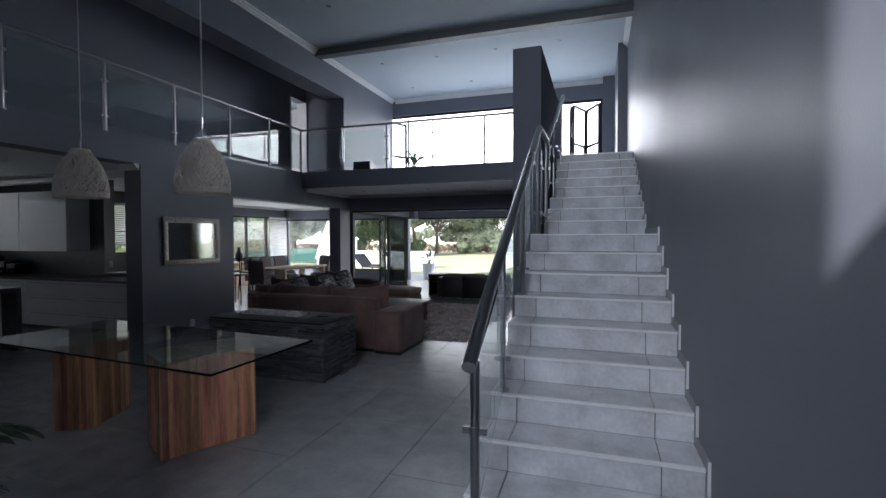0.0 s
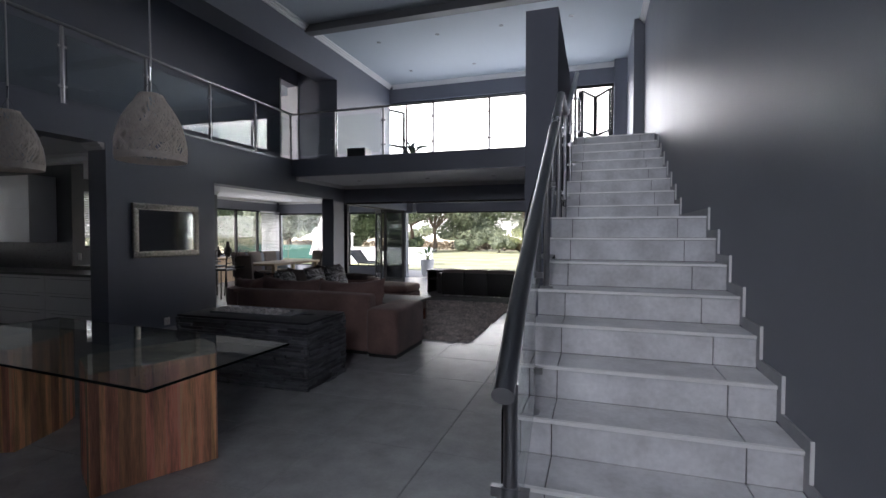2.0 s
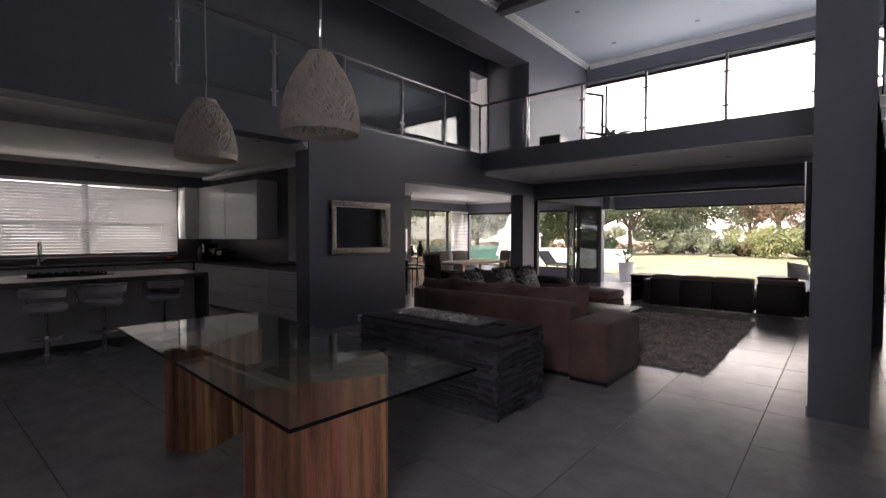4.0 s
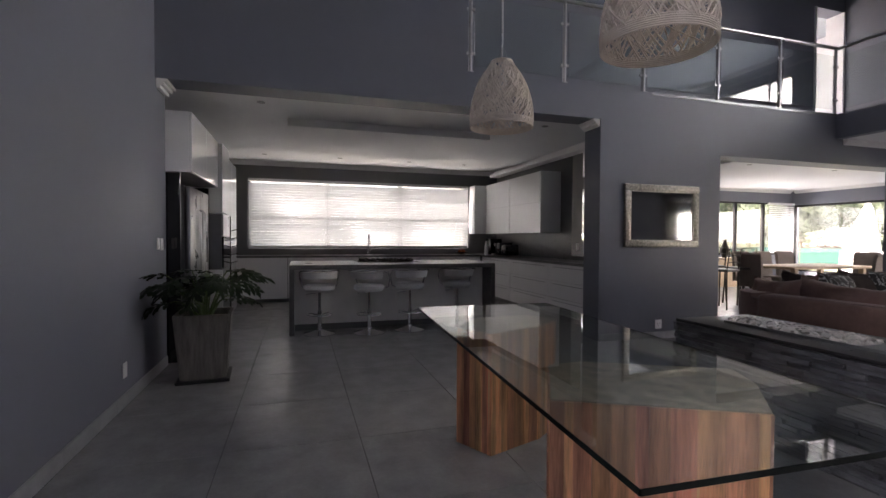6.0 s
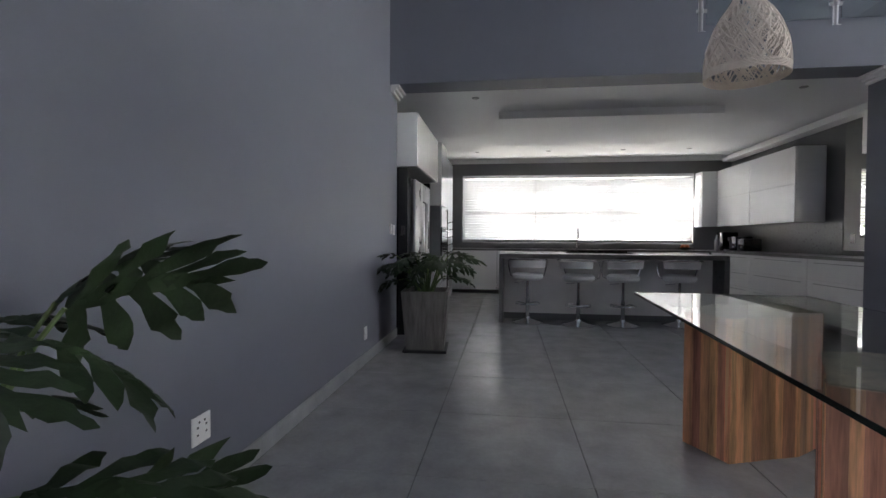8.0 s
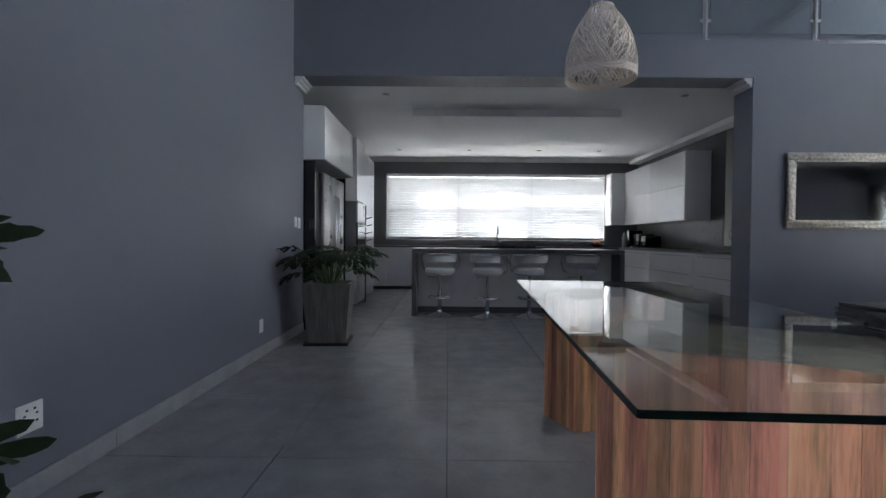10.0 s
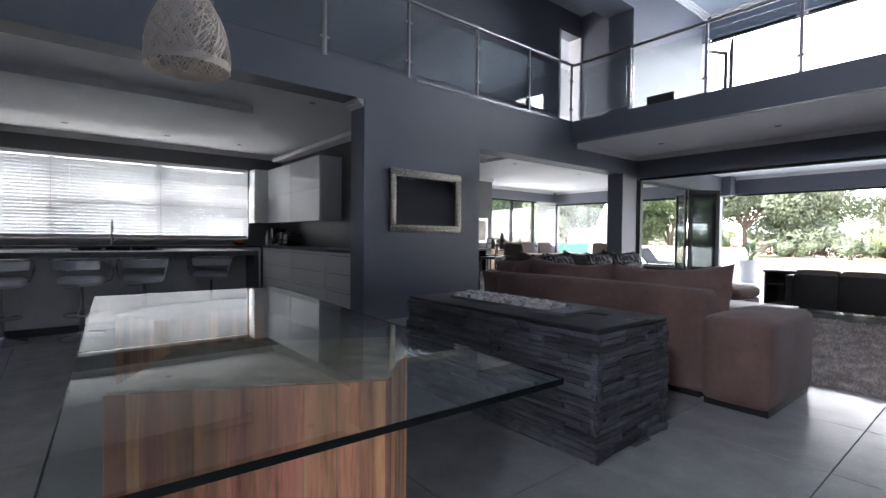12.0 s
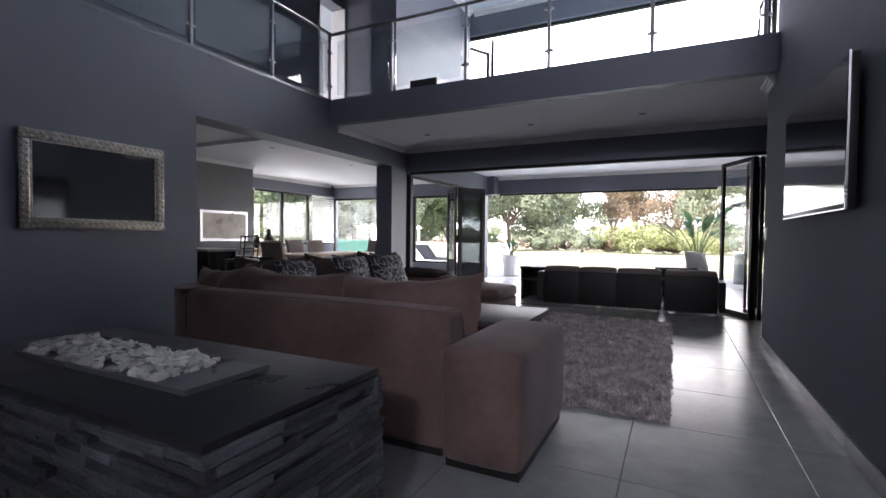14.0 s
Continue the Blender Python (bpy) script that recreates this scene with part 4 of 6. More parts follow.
def ornate_mirror(m, w, h):
    t = thing("framed_mirror", m, "wall mirror in a carved antique silver frame", "mirror")
    for name, (x0, x1, z0, z1) in {"a": (0, w, 0, 0.082), "b": (0, w, h - 0.082, h), "c": (0, 0.082, 0.082, h - 0.082), "d": (w - 0.082, w, 0.082, h - 0.082)}.items():
        bm = rounded(x0, x1, -0.035, 0, z0, z1, 0.012, 2)
        part("frame_rail", bm, SILVER, t, smooth=True)
        along = (x1 - x0) > (z1 - z0)
        n = int(max(x1 - x0, z1 - z0) / 0.024)
        bm = bmesh.new()
        for i in range(n):
            s = (i + 0.5) / n
            p = (x0 + (x1 - x0) * s, -0.036, z0 + 0.041 + 0.018 * (-1) ** i) if along else (x0 + 0.041 + 0.018 * (-1) ** i, -0.036, z0 + (z1 - z0) * s)
            g = bmesh.ops.create_icosphere(bm, subdivisions=1, radius=0.012, matrix=Matrix.LocRotScale(p, None, (1.1, 0.55, 1.1)))
        part("carving", bm, SILVER, t, smooth=True)
    part("fillet", boxes((0.082, w - 0.082, -0.03, -0.02, 0.082, 0.094), (0.082, w - 0.082, -0.03, -0.02, h - 0.094, h - 0.082), (0.082, 0.094, -0.03, -0.02, 0.094, h - 0.094), (w - 0.094, w - 0.082, -0.03, -0.02, 0.094, h - 0.094)), SILVER, t, "bright silver inner fillet")
    part("mirror_glass", boxes((0.09, w - 0.09, -0.016, -0.01, 0.09, h - 0.09)), MIRROR, t, "silvered mirror glass")
    return t


ornate_mirror(pose(WX + 0.002, 5.495, 1.19, 0, 0, 90), 1.16, 0.795)


def pendant(m, label):
    """A bell-shaped pendant of criss-crossed cord on two rims."""
    t = thing("pendant_lamp", m, label, "pendant lamp", "pair of woven pendants over the glass table")
    prof = [(0.0, 0.204), (0.06, 0.206), (0.12, 0.202), (0.20, 0.186), (0.28, 0.158), (0.35, 0.120), (0.40, 0.082), (0.445, 0.066)]

    def rad(z):
        for (z0, r0), (z1, r1) in zip(prof, prof[1:]):
            if z <= z1:
                return r0 + (r1 - r0) * (z - z0) / (z1 - z0)
        return prof[-1][1]
    rng = random.Random(7)
    for seed in range(3):
        bm = bmesh.new()
        for i in range(105):
            a0, a1 = rng.uniform(0, 6.28), rng.uniform(0.5, 1.5) * rng.choice((-1, 1))
            z0, z1 = rng.choice(((0.03, 0.42), (0.03, rng.uniform(0.2, 0.4)), (rng.uniform(0.03, 0.25), 0.42), (rng.uniform(0.05, 0.2), rng.uniform(0.22, 0.4))))
            o = rng.uniform(-0.004, 0.005)
            pts = []
            for k in range(11):
                s = k / 10
                z = z0 + (z1 - z0) * s
                r = rad(z) + o
                a = a0 + a1 * s
                pts.append((r * math.cos(a), r * math.sin(a), z))
            tube(pts, rng.uniform(0.0026, 0.0042), 4, bm)
        tagged(part("woven_cord", bm, STRAW, t, smooth=True), kind="stuff")
    for z0, z1 in ((0.0, 0.045), (0.405, 0.44)):
        bm = bmesh.new()
        for k in range(6):
            z = z0 + (z1 - z0) * (k + 0.5) / 6
            r = rad(z) + 0.002
            ring = [(r * math.cos(6.2832 * i / 40), r * math.sin(6.2832 * i / 40), z) for i in range(41)]
            tube(ring, (z1 - z0) / 11, 5, bm)
        part("rim", bm, STRAW, t, "wound cord rim", smooth=True)
    part("lamp_holder", lathe([(0.012, 0.45), (0.022, 0.44), (0.022, 0.36), (0.018, 0.355)], 16), WHITEPL, t, smooth=True)
    part("bulb", lathe([(0.012, 0.355), (0.03, 0.31), (0.033, 0.285), (0.022, 0.26), (0.004, 0.252)], 16), WHITEPL, t, "unlit white bulb", smooth=True)
    part("hanger", tube([(0.08, 0, 0.43), (0.05, 0, 0.49), (0.0, 0, 0.53), (-0.05, 0, 0.49), (-0.08, 0, 0.43)], 0.002, 5), GREYMET, t)
    part("chain", tube([(0, 0, 0.53), (0.002, 0, 0.62)], 0.006, 6), CHROME, t)
    part("cable", tube([(0, 0, 0.45), (0.0, 0.004, 0.6), (0.0, 0, 1.4), (0, 0, ZC - 2.02)], 0.006, 8), CORD, t, "white cable")
    part("canopy", lathe([(0.055, ZC - 2.02 - 0.03), (0.055, ZC - 2.02 - 0.003), (0.05, ZC - 2.02)], 20), WHITEPL, t, smooth=True)
    return t


lamp = pendant(pose(-4.31, 2.90, 2.02), "whitewashed woven cord bell pendant hanging on a cable")
copy_thing(lamp, pose(-2.93, 2.93, 2.02))


# ---- kitchen ----
def unit(name, x0, x1, y0, y1, z0, z1, face, doors, label, group="", horizontal=False, grip=True, body=None):
    """A cabinet: carcass, and flush lacquered fronts with a shadow gap; face is +x, +y or -y."""
    t = thing(name, pose(0, 0, 0), label, "cabinet", group)
    d = 0.02
    if face == "+y":
        part("body", boxes((x0, x1, y0, y1 - d - 0.002, z0, z1)), body or GLOSSWHITE, t)
    elif face == "-y":
        part("body", boxes((x0, x1, y0 + d + 0.002, y1, z0, z1)), body or GLOSSWHITE, t)
    else:
        part("body", boxes((x0, x1 - d - 0.002, y0, y1, z0, z1)), body or GLOSSWHITE, t)
    for i in range(doors):
        if horizontal:
            a, b = z0 + (z1 - z0) * i / doors + 0.003, z0 + (z1 - z0) * (i + 1) / doors - 0.003
            u0, u1 = (x0, x1) if face != "+x" else (y0, y1)
            u0, u1 = u0 + 0.002, u1 - 0.002
        else:
            a, b = z0 + 0.003, z1 - 0.003
            u0, u1 = (x0, x1) if face != "+x" else (y0, y1)
            u0, u1 = u0 + (u1 - u0) * i / doors + 0.002, u0 + (u1 - u0) * (i + 1) / doors - 0.002
        if face == "+y":
            bm = rounded(u0, u1, y1 - d, y1, a, b, 0.002, 1)
        elif face == "-y":
            bm = rounded(u0, u1, y0, y0 + d, a, b, 0.002, 1)
        else:
            bm = rounded(x1 - d, x1, u0, u1, a, b, 0.002, 1)
        f = part("drawer" if horizontal else "door", bm, GLOSSWHITE, t)
        if grip:
            if face == "-y":
                part("grip", boxes((u0 + 0.12, u1 - 0.12, y0 - 0.003, y0, b - 0.05, b - 0.043)), GREYMET, f, "thin recessed grip line")
            elif face == "+x":
                part("grip", boxes((x1, x1 + 0.003, u0 + 0.05, u1 - 0.05, b - 0.03, b - 0.024)), GREYMET, f, "thin recessed grip line")
    return t


G1 = "white kitchen units"
unit("tall_cabinet", -8.36, -6.76, 0.0, 0.58, 1.95, 2.56, "+y", 2, "gloss white bridging cupboard over the fridge", G1, grip=False)
unit("tall_cabinet", -9.06, -8.40, 0.0, 0.63, 1.62, 2.56, "+y", 1, "gloss white tall cupboard over the wall oven", G1, grip=False)
unit("tall_cabinet", -9.06, -8.40, 0.0, 0.63, 0.08, 0.85, "+y", 2, "gloss white drawers below the wall oven", G1, horizontal=True, grip=False)
unit("tall_cabinet", -10.30, -9.16, 0.0, 0.58, 0.08, 2.50, "+y", 2, "gloss white tall larder cupboard", G1, grip=False)
unit("base_cabinet", -11.79, -11.2, 0.0, 1.40, 0.08, 0.89, "+x", 2, "white base unit under the kitchen window", G1, grip=False)
unit("base_cabinet", -11.79, -11.2, 1.41, 3.40, 0.08, 0.89, "+x", 3, "white base unit below the sink", G1, grip=False)
unit("base_cabinet", -11.79, -11.2, 3.41, 5.50, 0.08, 0.89, "+x", 3, "white base unit beside the corner", G1, grip=False)
for a, b in ((-11.18, -9.72), (-9.71, -8.26), (-8.25, -6.92)):
    unit("base_cabinet", a, b, 5.53, 6.14, 0.08, 0.89, "-y", 3, "white drawer unit with thin grip lines", G1, horizontal=True)
structure("trim_plinth", boxes((-11.25, -6.95, 5.58, 5.60, 0.001, 0.08), (-11.27, -11.25, 0.0, 5.58, 0.001, 0.08)), DARKPAINT, "dark recessed kitchen plinth")
solid("worktop", boxes((-11.80, -11.17, -0.01, 6.14, 0.891, 0.93), (-11.17, -6.92, 5.50, 6.14, 0.891, 0.93)), COUNTER, "continuous dark grey quartz worktop along two walls", "worktop")
solid("splashback", boxes((-11.78, -8.56, 6.138, 6.148, 0.931, 1.38)), COUNTER, "dark grey quartz splashback behind the worktop", "splashback")
solid("bar_ledge", boxes((-8.56, -6.92, 6.10, 6.5, 0.951, 1.0)), COUNTER, "dark grey raised ledge at the end of the worktop", "ledge")
for a, b in ((-11.42, -10.18), (-10.17, -8.90)):
    unit("wall_cabinet", a, b, 5.72, 6.13, 1.40, 2.50, "-y", 2, "gloss white wall cupboard with lift-up doors", "white wall cupboards", horizontal=True, grip=False)
unit("wall_cabinet", -11.79, -11.44, 5.45, 6.13, 1.40, 2.50, "+x", 1, "narrow gloss white corner wall cupboard", "white wall cupboards", grip=False)
solid("pelmet", boxes((-11.4, -6.95, 5.80, 6.0, 2.68, 2.74)), TRIM, "white lighting pelmet above the wall cupboards", "pelmet")

fr = thing("fridge", pose(0, 0, 0), "tall steel double-door fridge in a dark recess", "fridge")
for a in (-8.36, -6.79):
    part("side_panel", boxes((a, a + 0.03, 0.0, 0.47, 0.0, 1.94)), BLACKGL, fr, "black side panel")
part("body", boxes((-8.02, -6.98, 0.0, 0.46, 0.02, 1.84)), GREYMET, fr)
for a, b, hx in ((-7.49, -6.98, -7.45), (-8.02, -7.50, -7.56)):
    dd = part("door", rounded(a, b, 0.462, 0.52, 0.03, 1.83, 0.012, 2), STEEL, fr, "brushed steel door", smooth=True)
    part("handle", tube([(hx, 0.525, 0.6), (hx, 0.56, 0.63), (hx, 0.56, 1.57), (hx, 0.525, 1.6)], 0.012, 10), STEEL, dd, smooth=True)
part("dispenser", boxes((-7.9, -7.66, 0.521, 0.528, 0.98, 1.36)), BLACKGL, fr, "black water dispenser panel")
ov = thing("wall_oven", pose(0, 0, 0), "built-in black and steel wall oven", "oven")
part("body", boxes((-9.05, -8.41, 0.05, 0.615, 0.86, 1.61)), GREYMET, ov)
part("door", rounded(-9.04, -8.42, 0.616, 0.64, 0.87, 1.30, 0.004, 1), BLACKGL, ov, "black glass door")
part("control_panel", boxes((-9.04, -8.42, 0.616, 0.636, 1.31, 1.60)), STEEL, ov)
part("handle", tube([(-8.98, 0.68, 1.25), (-8.48, 0.68, 1.25)], 0.01, 8), STEEL, ov)
# uprights and hoops stand in for reflections in the gloss cupboard fronts
rack = thing("wine_rack", pose(-9.11, 0.635, 0), "thin black bars shaped after reflections in the tall cupboards", "rack")
for x in (-0.03, 0.03):
    part("upright", tube([(x, 0, 0.0), (x, 0, 1.6)], 0.004, 6), BRONZE, rack)
for k in range(5):
    part("hoop", tube([(-0.03, 0, 0.9 + k * 0.12), (-0.03, 0.1, 0.93 + k * 0.12), (0.03, 0.1, 0.93 + k * 0.12), (0.03, 0, 0.9 + k * 0.12)], 0.005, 6), BRONZE, rack)

isl = thing("kitchen_island", pose(0, 0, 0), "dark quartz waterfall island with a pale grey inner panel", "kitchen island")
part("worktop", rounded(-9.0, -7.775, 1.50, 4.37, 0.87, 0.93, 0.004, 1), COUNTER, isl)
part("end_panel", boxes((-9.0, -7.775, 1.50, 1.56, 0, 0.869)), COUNTER, isl)
part("end_panel", boxes((-9.0, -7.775, 4.31, 4.37, 0, 0.869)), COUNTER, isl)
part("front_panel", boxes((-8.95, -8.12, 1.562, 4.308, 0.10, 0.868)), ISLANDP, isl, "pale grey front panel")
part("plinth", boxes((-8.9, -8.13, 1.562, 4.308, 0.002, 0.10)), DARKPAINT, isl)
hob = thing("gas_hob", pose(-8.62, 2.9, 0.93), "black gas hob with cast iron grates on the island", "hob")
part("plate", rounded(-0.26, 0.26, -0.46, 0.46, 0, 0.012, 0.004, 1), BLACKGL, hob)
for y in (-0.28, 0.0, 0.28):
    g = bmesh.new()
    for o in (-0.1, 0.0, 0.1):
        box(g, -0.2, 0.2, y + o - 0.006, y + o + 0.006, 0.03, 0.045)
        box(g, o * 1.9 - 0.006, o * 1.9 + 0.006, y - 0.11, y + 0.11, 0.013, 0.03)
    part("grate", g, BRONZE, hob)
    part("burner", lathe([(0.05, 0.012), (0.05, 0.024), (0.03, 0.03)], 16, at=(0, y)), ALU, hob)
solid("pop_up_socket", lathe([(0.05, 0.93), (0.05, 0.936), (0.045, 0.938)], 20, at=(-8.2, 1.75)), BLACKGL, "round black pop-up socket in the island top", "socket", smooth=True)
tap = thing("kitchen_tap", pose(-11.35, 3.02, 0.93), "chrome spring-neck kitchen tap by the window", "tap")
arc = [(0, 0, 0.0), (0, 0, 0.33)] + [(0.11 - 0.11 * math.cos(a), 0, 0.33 + 0.11 * math.sin(a)) for a in (0.4, 0.8, 1.2, 1.57, 2.0, 2.4, 2.8, 3.14)] + [(0.22, 0, 0.22)]
part("spout", tube(arc, 0.016, 10), CHROME, tap, smooth=True)
part("base", lathe([(0.03, 0), (0.03, 0.05), (0.02, 0.06)], 16), CHROME, tap, smooth=True)
part("lever", tube([(0.0, 0.02, 0.08), (0.0, 0.09, 0.13)], 0.007, 8), CHROME, tap)


def bar_stool(m):
    t = thing("bar_stool", m, "chrome gas-lift bar stool with a pale grey padded seat", "bar stool", "stools along the island")
    part("base", lathe([(0.205, 0), (0.205, 0.012), (0.12, 0.03), (0.04, 0.055), (0.03, 0.08)], 28), CHROME, t, smooth=True)
    part("column", lathe([(0.027, 0.07), (0.027, 0.32), (0.018, 0.325), (0.018, 0.56)], 16), CHROME, t, smooth=True)
    ring = [(0.16 * math.cos(a), 0.16 * math.sin(a), 0.26) for a in [math.pi * (0.25 + 1.5 * k / 14) for k in range(15)]]
    part("footrest", tube([(0.02, 0.02, 0.25)] + ring + [(0.02, -0.02, 0.25)], 0.011, 8), CHROME, t, smooth=True)
    part("seat", lathe([(0.02, 0.565), (0.17, 0.57), (0.20, 0.60), (0.20, 0.64), (0.17, 0.665), (0.02, 0.66)], 26), LEATHER, t, "pale grey padded seat", smooth=True)
    part("lever", tube([(0.0, 0.05, 0.545), (0.02, 0.17, 0.53)], 0.006, 6), CHROME, t)
    back = bmesh.new()
    n = 16
    for k in range(n):
        a0, a1 = math.pi * (0.62 + 0.76 * k / n), math.pi * (0.62 + 0.76 * (k + 1) / n)
        vs = [back.verts.new((rr * math.cos(a), rr * math.sin(a), zz)) for a in (a0, a1) for rr, zz in ((0.205, 0.745), (0.235, 0.745), (0.245, 0.83), (0.215, 0.83))]
        for f in ((0, 1, 5, 4), (1, 2, 6, 5), (2, 3, 7, 6), (3, 0, 4, 7)):
            back.faces.new([vs[i] for i in f])
    bmesh.ops.remove_doubles(back, verts=back.verts[:], dist=0.0005)
    part("backrest", back, LEATHER, t, "pale grey padded backrest", smooth=True)
    for s in (-1, 1):
        arm = [(0.10, s * 0.13, 0.58), (0.13, s * 0.22, 0.62), (0.12, s * 0.25, 0.74), (0.03, s * 0.255, 0.82), (-0.12, s * 0.235, 0.845), (-0.22, s * 0.12, 0.85), (-0.252, 0.0, 0.85)]
        part("arm_tube", tube(arm, 0.011, 8), CHROME, t, smooth=True)
    return t


st = bar_stool(pose(-7.84, 1.88, 0.0125, 0, 0, 180))
for x, y, a in ((-7.72, 2.52, 150), (-7.78, 3.09, 182), (-7.9, 3.82, 178)):
    copy_thing(st, pose(x, y, 0.0125, 0, 0, a))

bowl = thing("fruit_bowl", pose(-11.45, 5.15, 0.93), "shallow bowl with orange fruit on the worktop", "bowl")
part("dish", lathe([(0.05, 0), (0.14, 0.05), (0.15, 0.055), (0.13, 0.055), (0.04, 0.012)], 20), BRONZE, bowl, smooth=True)
ORANGE = material("orange_fruit_skin", (0.55, 0.12, 0.03), 0.5, vary=0.1, bump=0.2, bump_scale=200)
for x, y in ((0.03, 0.03), (-0.05, 0.02), (0.0, -0.05)):
    part("fruit", lathe([(0.008, 0.03), (0.03, 0.04), (0.04, 0.07), (0.03, 0.10), (0.008, 0.108)], 14, at=(x, y)), ORANGE, bowl, smooth=True)
cm = thing("coffee_machine", pose(-11.3, 5.85, 0.93), "black and steel coffee machine in the worktop corner", "coffee machine")
part("body", rounded(-0.13, 0.13, -0.12, 0.16, 0.0, 0.36, 0.015, 2), BLACKGL, cm, smooth=True)
part("spout", boxes((0.13, 0.17, -0.03, 0.03, 0.2, 0.26)), STEEL, cm)
part("drip_tray", boxes((0.13, 0.24, -0.1, 0.1, 0.0, 0.03)), STEEL, cm)
for x, h in ((-10.75, 0.27), (-10.45, 0.23)):
    mw = thing("toaster", pose(x, 5.86, 0.93), "small black countertop appliance against the splashback", "appliance")
    part("body", rounded(-0.13, 0.13, -0.15, 0.15, 0.01, h, 0.02, 2), BLACKGL, mw, smooth=True)
    part("dial", lathe([(0.02, 0), (0.02, 0.015), (0.015, 0.018)], 12), STEEL, mw, at=pose(0.06, -0.15, 0.08, 90))
solid("steel_flask", lathe([(0.04, 0), (0.042, 0.2), (0.02, 0.25), (0.02, 0.3)], 16), STEEL, "slim steel flask on the worktop", "flask", smooth=True, m=pose(-11.1, 5.6, 0.93))
boat = thing("tray_stack", pose(-7.75, 6.28, 1.0), "stack of reddish wooden trays on the ledge", "trays")
for k, w in enumerate((0.24, 0.19, 0.14, 0.09)):
    part("tray", rounded(-w, w, -0.1, 0.1, k * 0.03, k * 0.03 + 0.022, 0.006, 1), RED, boat)


# ---- wall fittings ----
def wall_plate(name, m, w, h, label, holes=(), rocker=0):
    t = thing(name, m, label, "socket" if holes else "switch")
    part("plate", rounded(0, w, -0.009, 0, 0, h, 0.003, 2), WHITEPL, t, smooth=True)
    for x, z in holes:
        part("pin_hole", boxes((x - 0.005, x + 0.005, -0.0105, -0.0092, z - 0.004, z + 0.004)), ALU, t)
    for i in range(rocker):
        part("rocker", rounded(w * 0.3, w * 0.7, -0.014, -0.009, h * (0.2 + 0.3 * i), h * (0.44 + 0.3 * i), 0.002, 1), WHITEPL, t)
    return t


wall_plate("wall_socket", pose(-3.19, 0.35, 0.275, 0, 0, 180), 0.115, 0.115, "white double wall socket above the skirting", holes=((0.03, 0.07), (0.03, 0.04), (0.085, 0.07), (0.085, 0.04), (0.04, 0.09), (0.075, 0.09)))
wall_plate("wall_socket", pose(-2.83, 0.35, 0.20, 0, 0, 180), 0.115, 0.08, "white wall socket near the planter", holes=((0.03, 0.05), (0.085, 0.05)))
wall_plate("wall_socket", pose(-5.485, 0.35, 0.22, 0, 0, 180), 0.075, 0.115, "white upright wall socket above the skirting", rocker=1)
wall_plate("light_switch", pose(-6.52, 0.35, 1.16, 0, 0, 180), 0.075, 0.115, "white light switch beside the kitchen opening", rocker=2)
wall_plate("light_switch", pose(-6.40, 0.35, 1.17, 0, 0, 180), 0.075, 0.11, "white light switch beside the kitchen opening", rocker=1)
wall_plate("wall_socket", pose(WX, 6.0, 0.14, 0, 0, 90), 0.10, 0.115, "white wall socket under the silver mirror", holes=((0.03, 0.07), (0.07, 0.07), (0.05, 0.04)))
wall_plate("light_switch", pose(TVX, 9.66, 1.15, 0, 0, -90), 0.075, 0.13, "white light switch near the folding doors", rocker=2)
wall_plate("wall_socket", pose(-8.4, 6.138, 1.10, 0, 0, 0), 0.075, 0.115, "white wall socket above the worktop", rocker=1)


def downlight(x, y, z):
    t = thing("downlight", pose(x, y, z), "small recessed ceiling downlight, switched off", "downlight", "recessed downlights")
    part("rim", lathe([(0.045, -0.006), (0.045, 0.0), (0.03, 0.0), (0.03, -0.006)], 18), GREYMET, t, smooth=True)
    part("lens", lathe([(0.029, -0.004), (0.029, -0.001)], 18), ALU, t)
    return t


dl = downlight(-10.9, 1.0, KZ)
for x, y, z in ((-10.9, 2.4, KZ), (-10.9, 3.8, KZ), (-10.9, 5.0, KZ), (-7.3, 1.2, KZ), (-7.3, 4.9, KZ), (-10.0, 1.9, 3.0), (-10.0, 2.9, 3.0), (-10.0, 3.9, 3.0),
                (-5.4, 10.4, 2.79), (-3.7, 10.4, 2.79), (-2.2, 10.4, 2.79), (-4.5, 9.6, ZC), (-3.2, 9.6, ZC), (-1.9, 9.6, ZC), (-0.6, 9.6, ZC), (-4.5, 11.4, ZC), (-2.9, 11.4, ZC), (-1.3, 11.4, ZC),
                (-4.2, 6.9, ZC), (-2.4, 6.9, ZC), (-0.6, 6.9, ZC), (-8.6, 10.2, 2.79), (-8.6, 12.6, 2.79), (-4.5, 13.8, 2.79), (-2.2, 13.8, 2.79)):
    copy_thing(dl, pose(x, y, z))


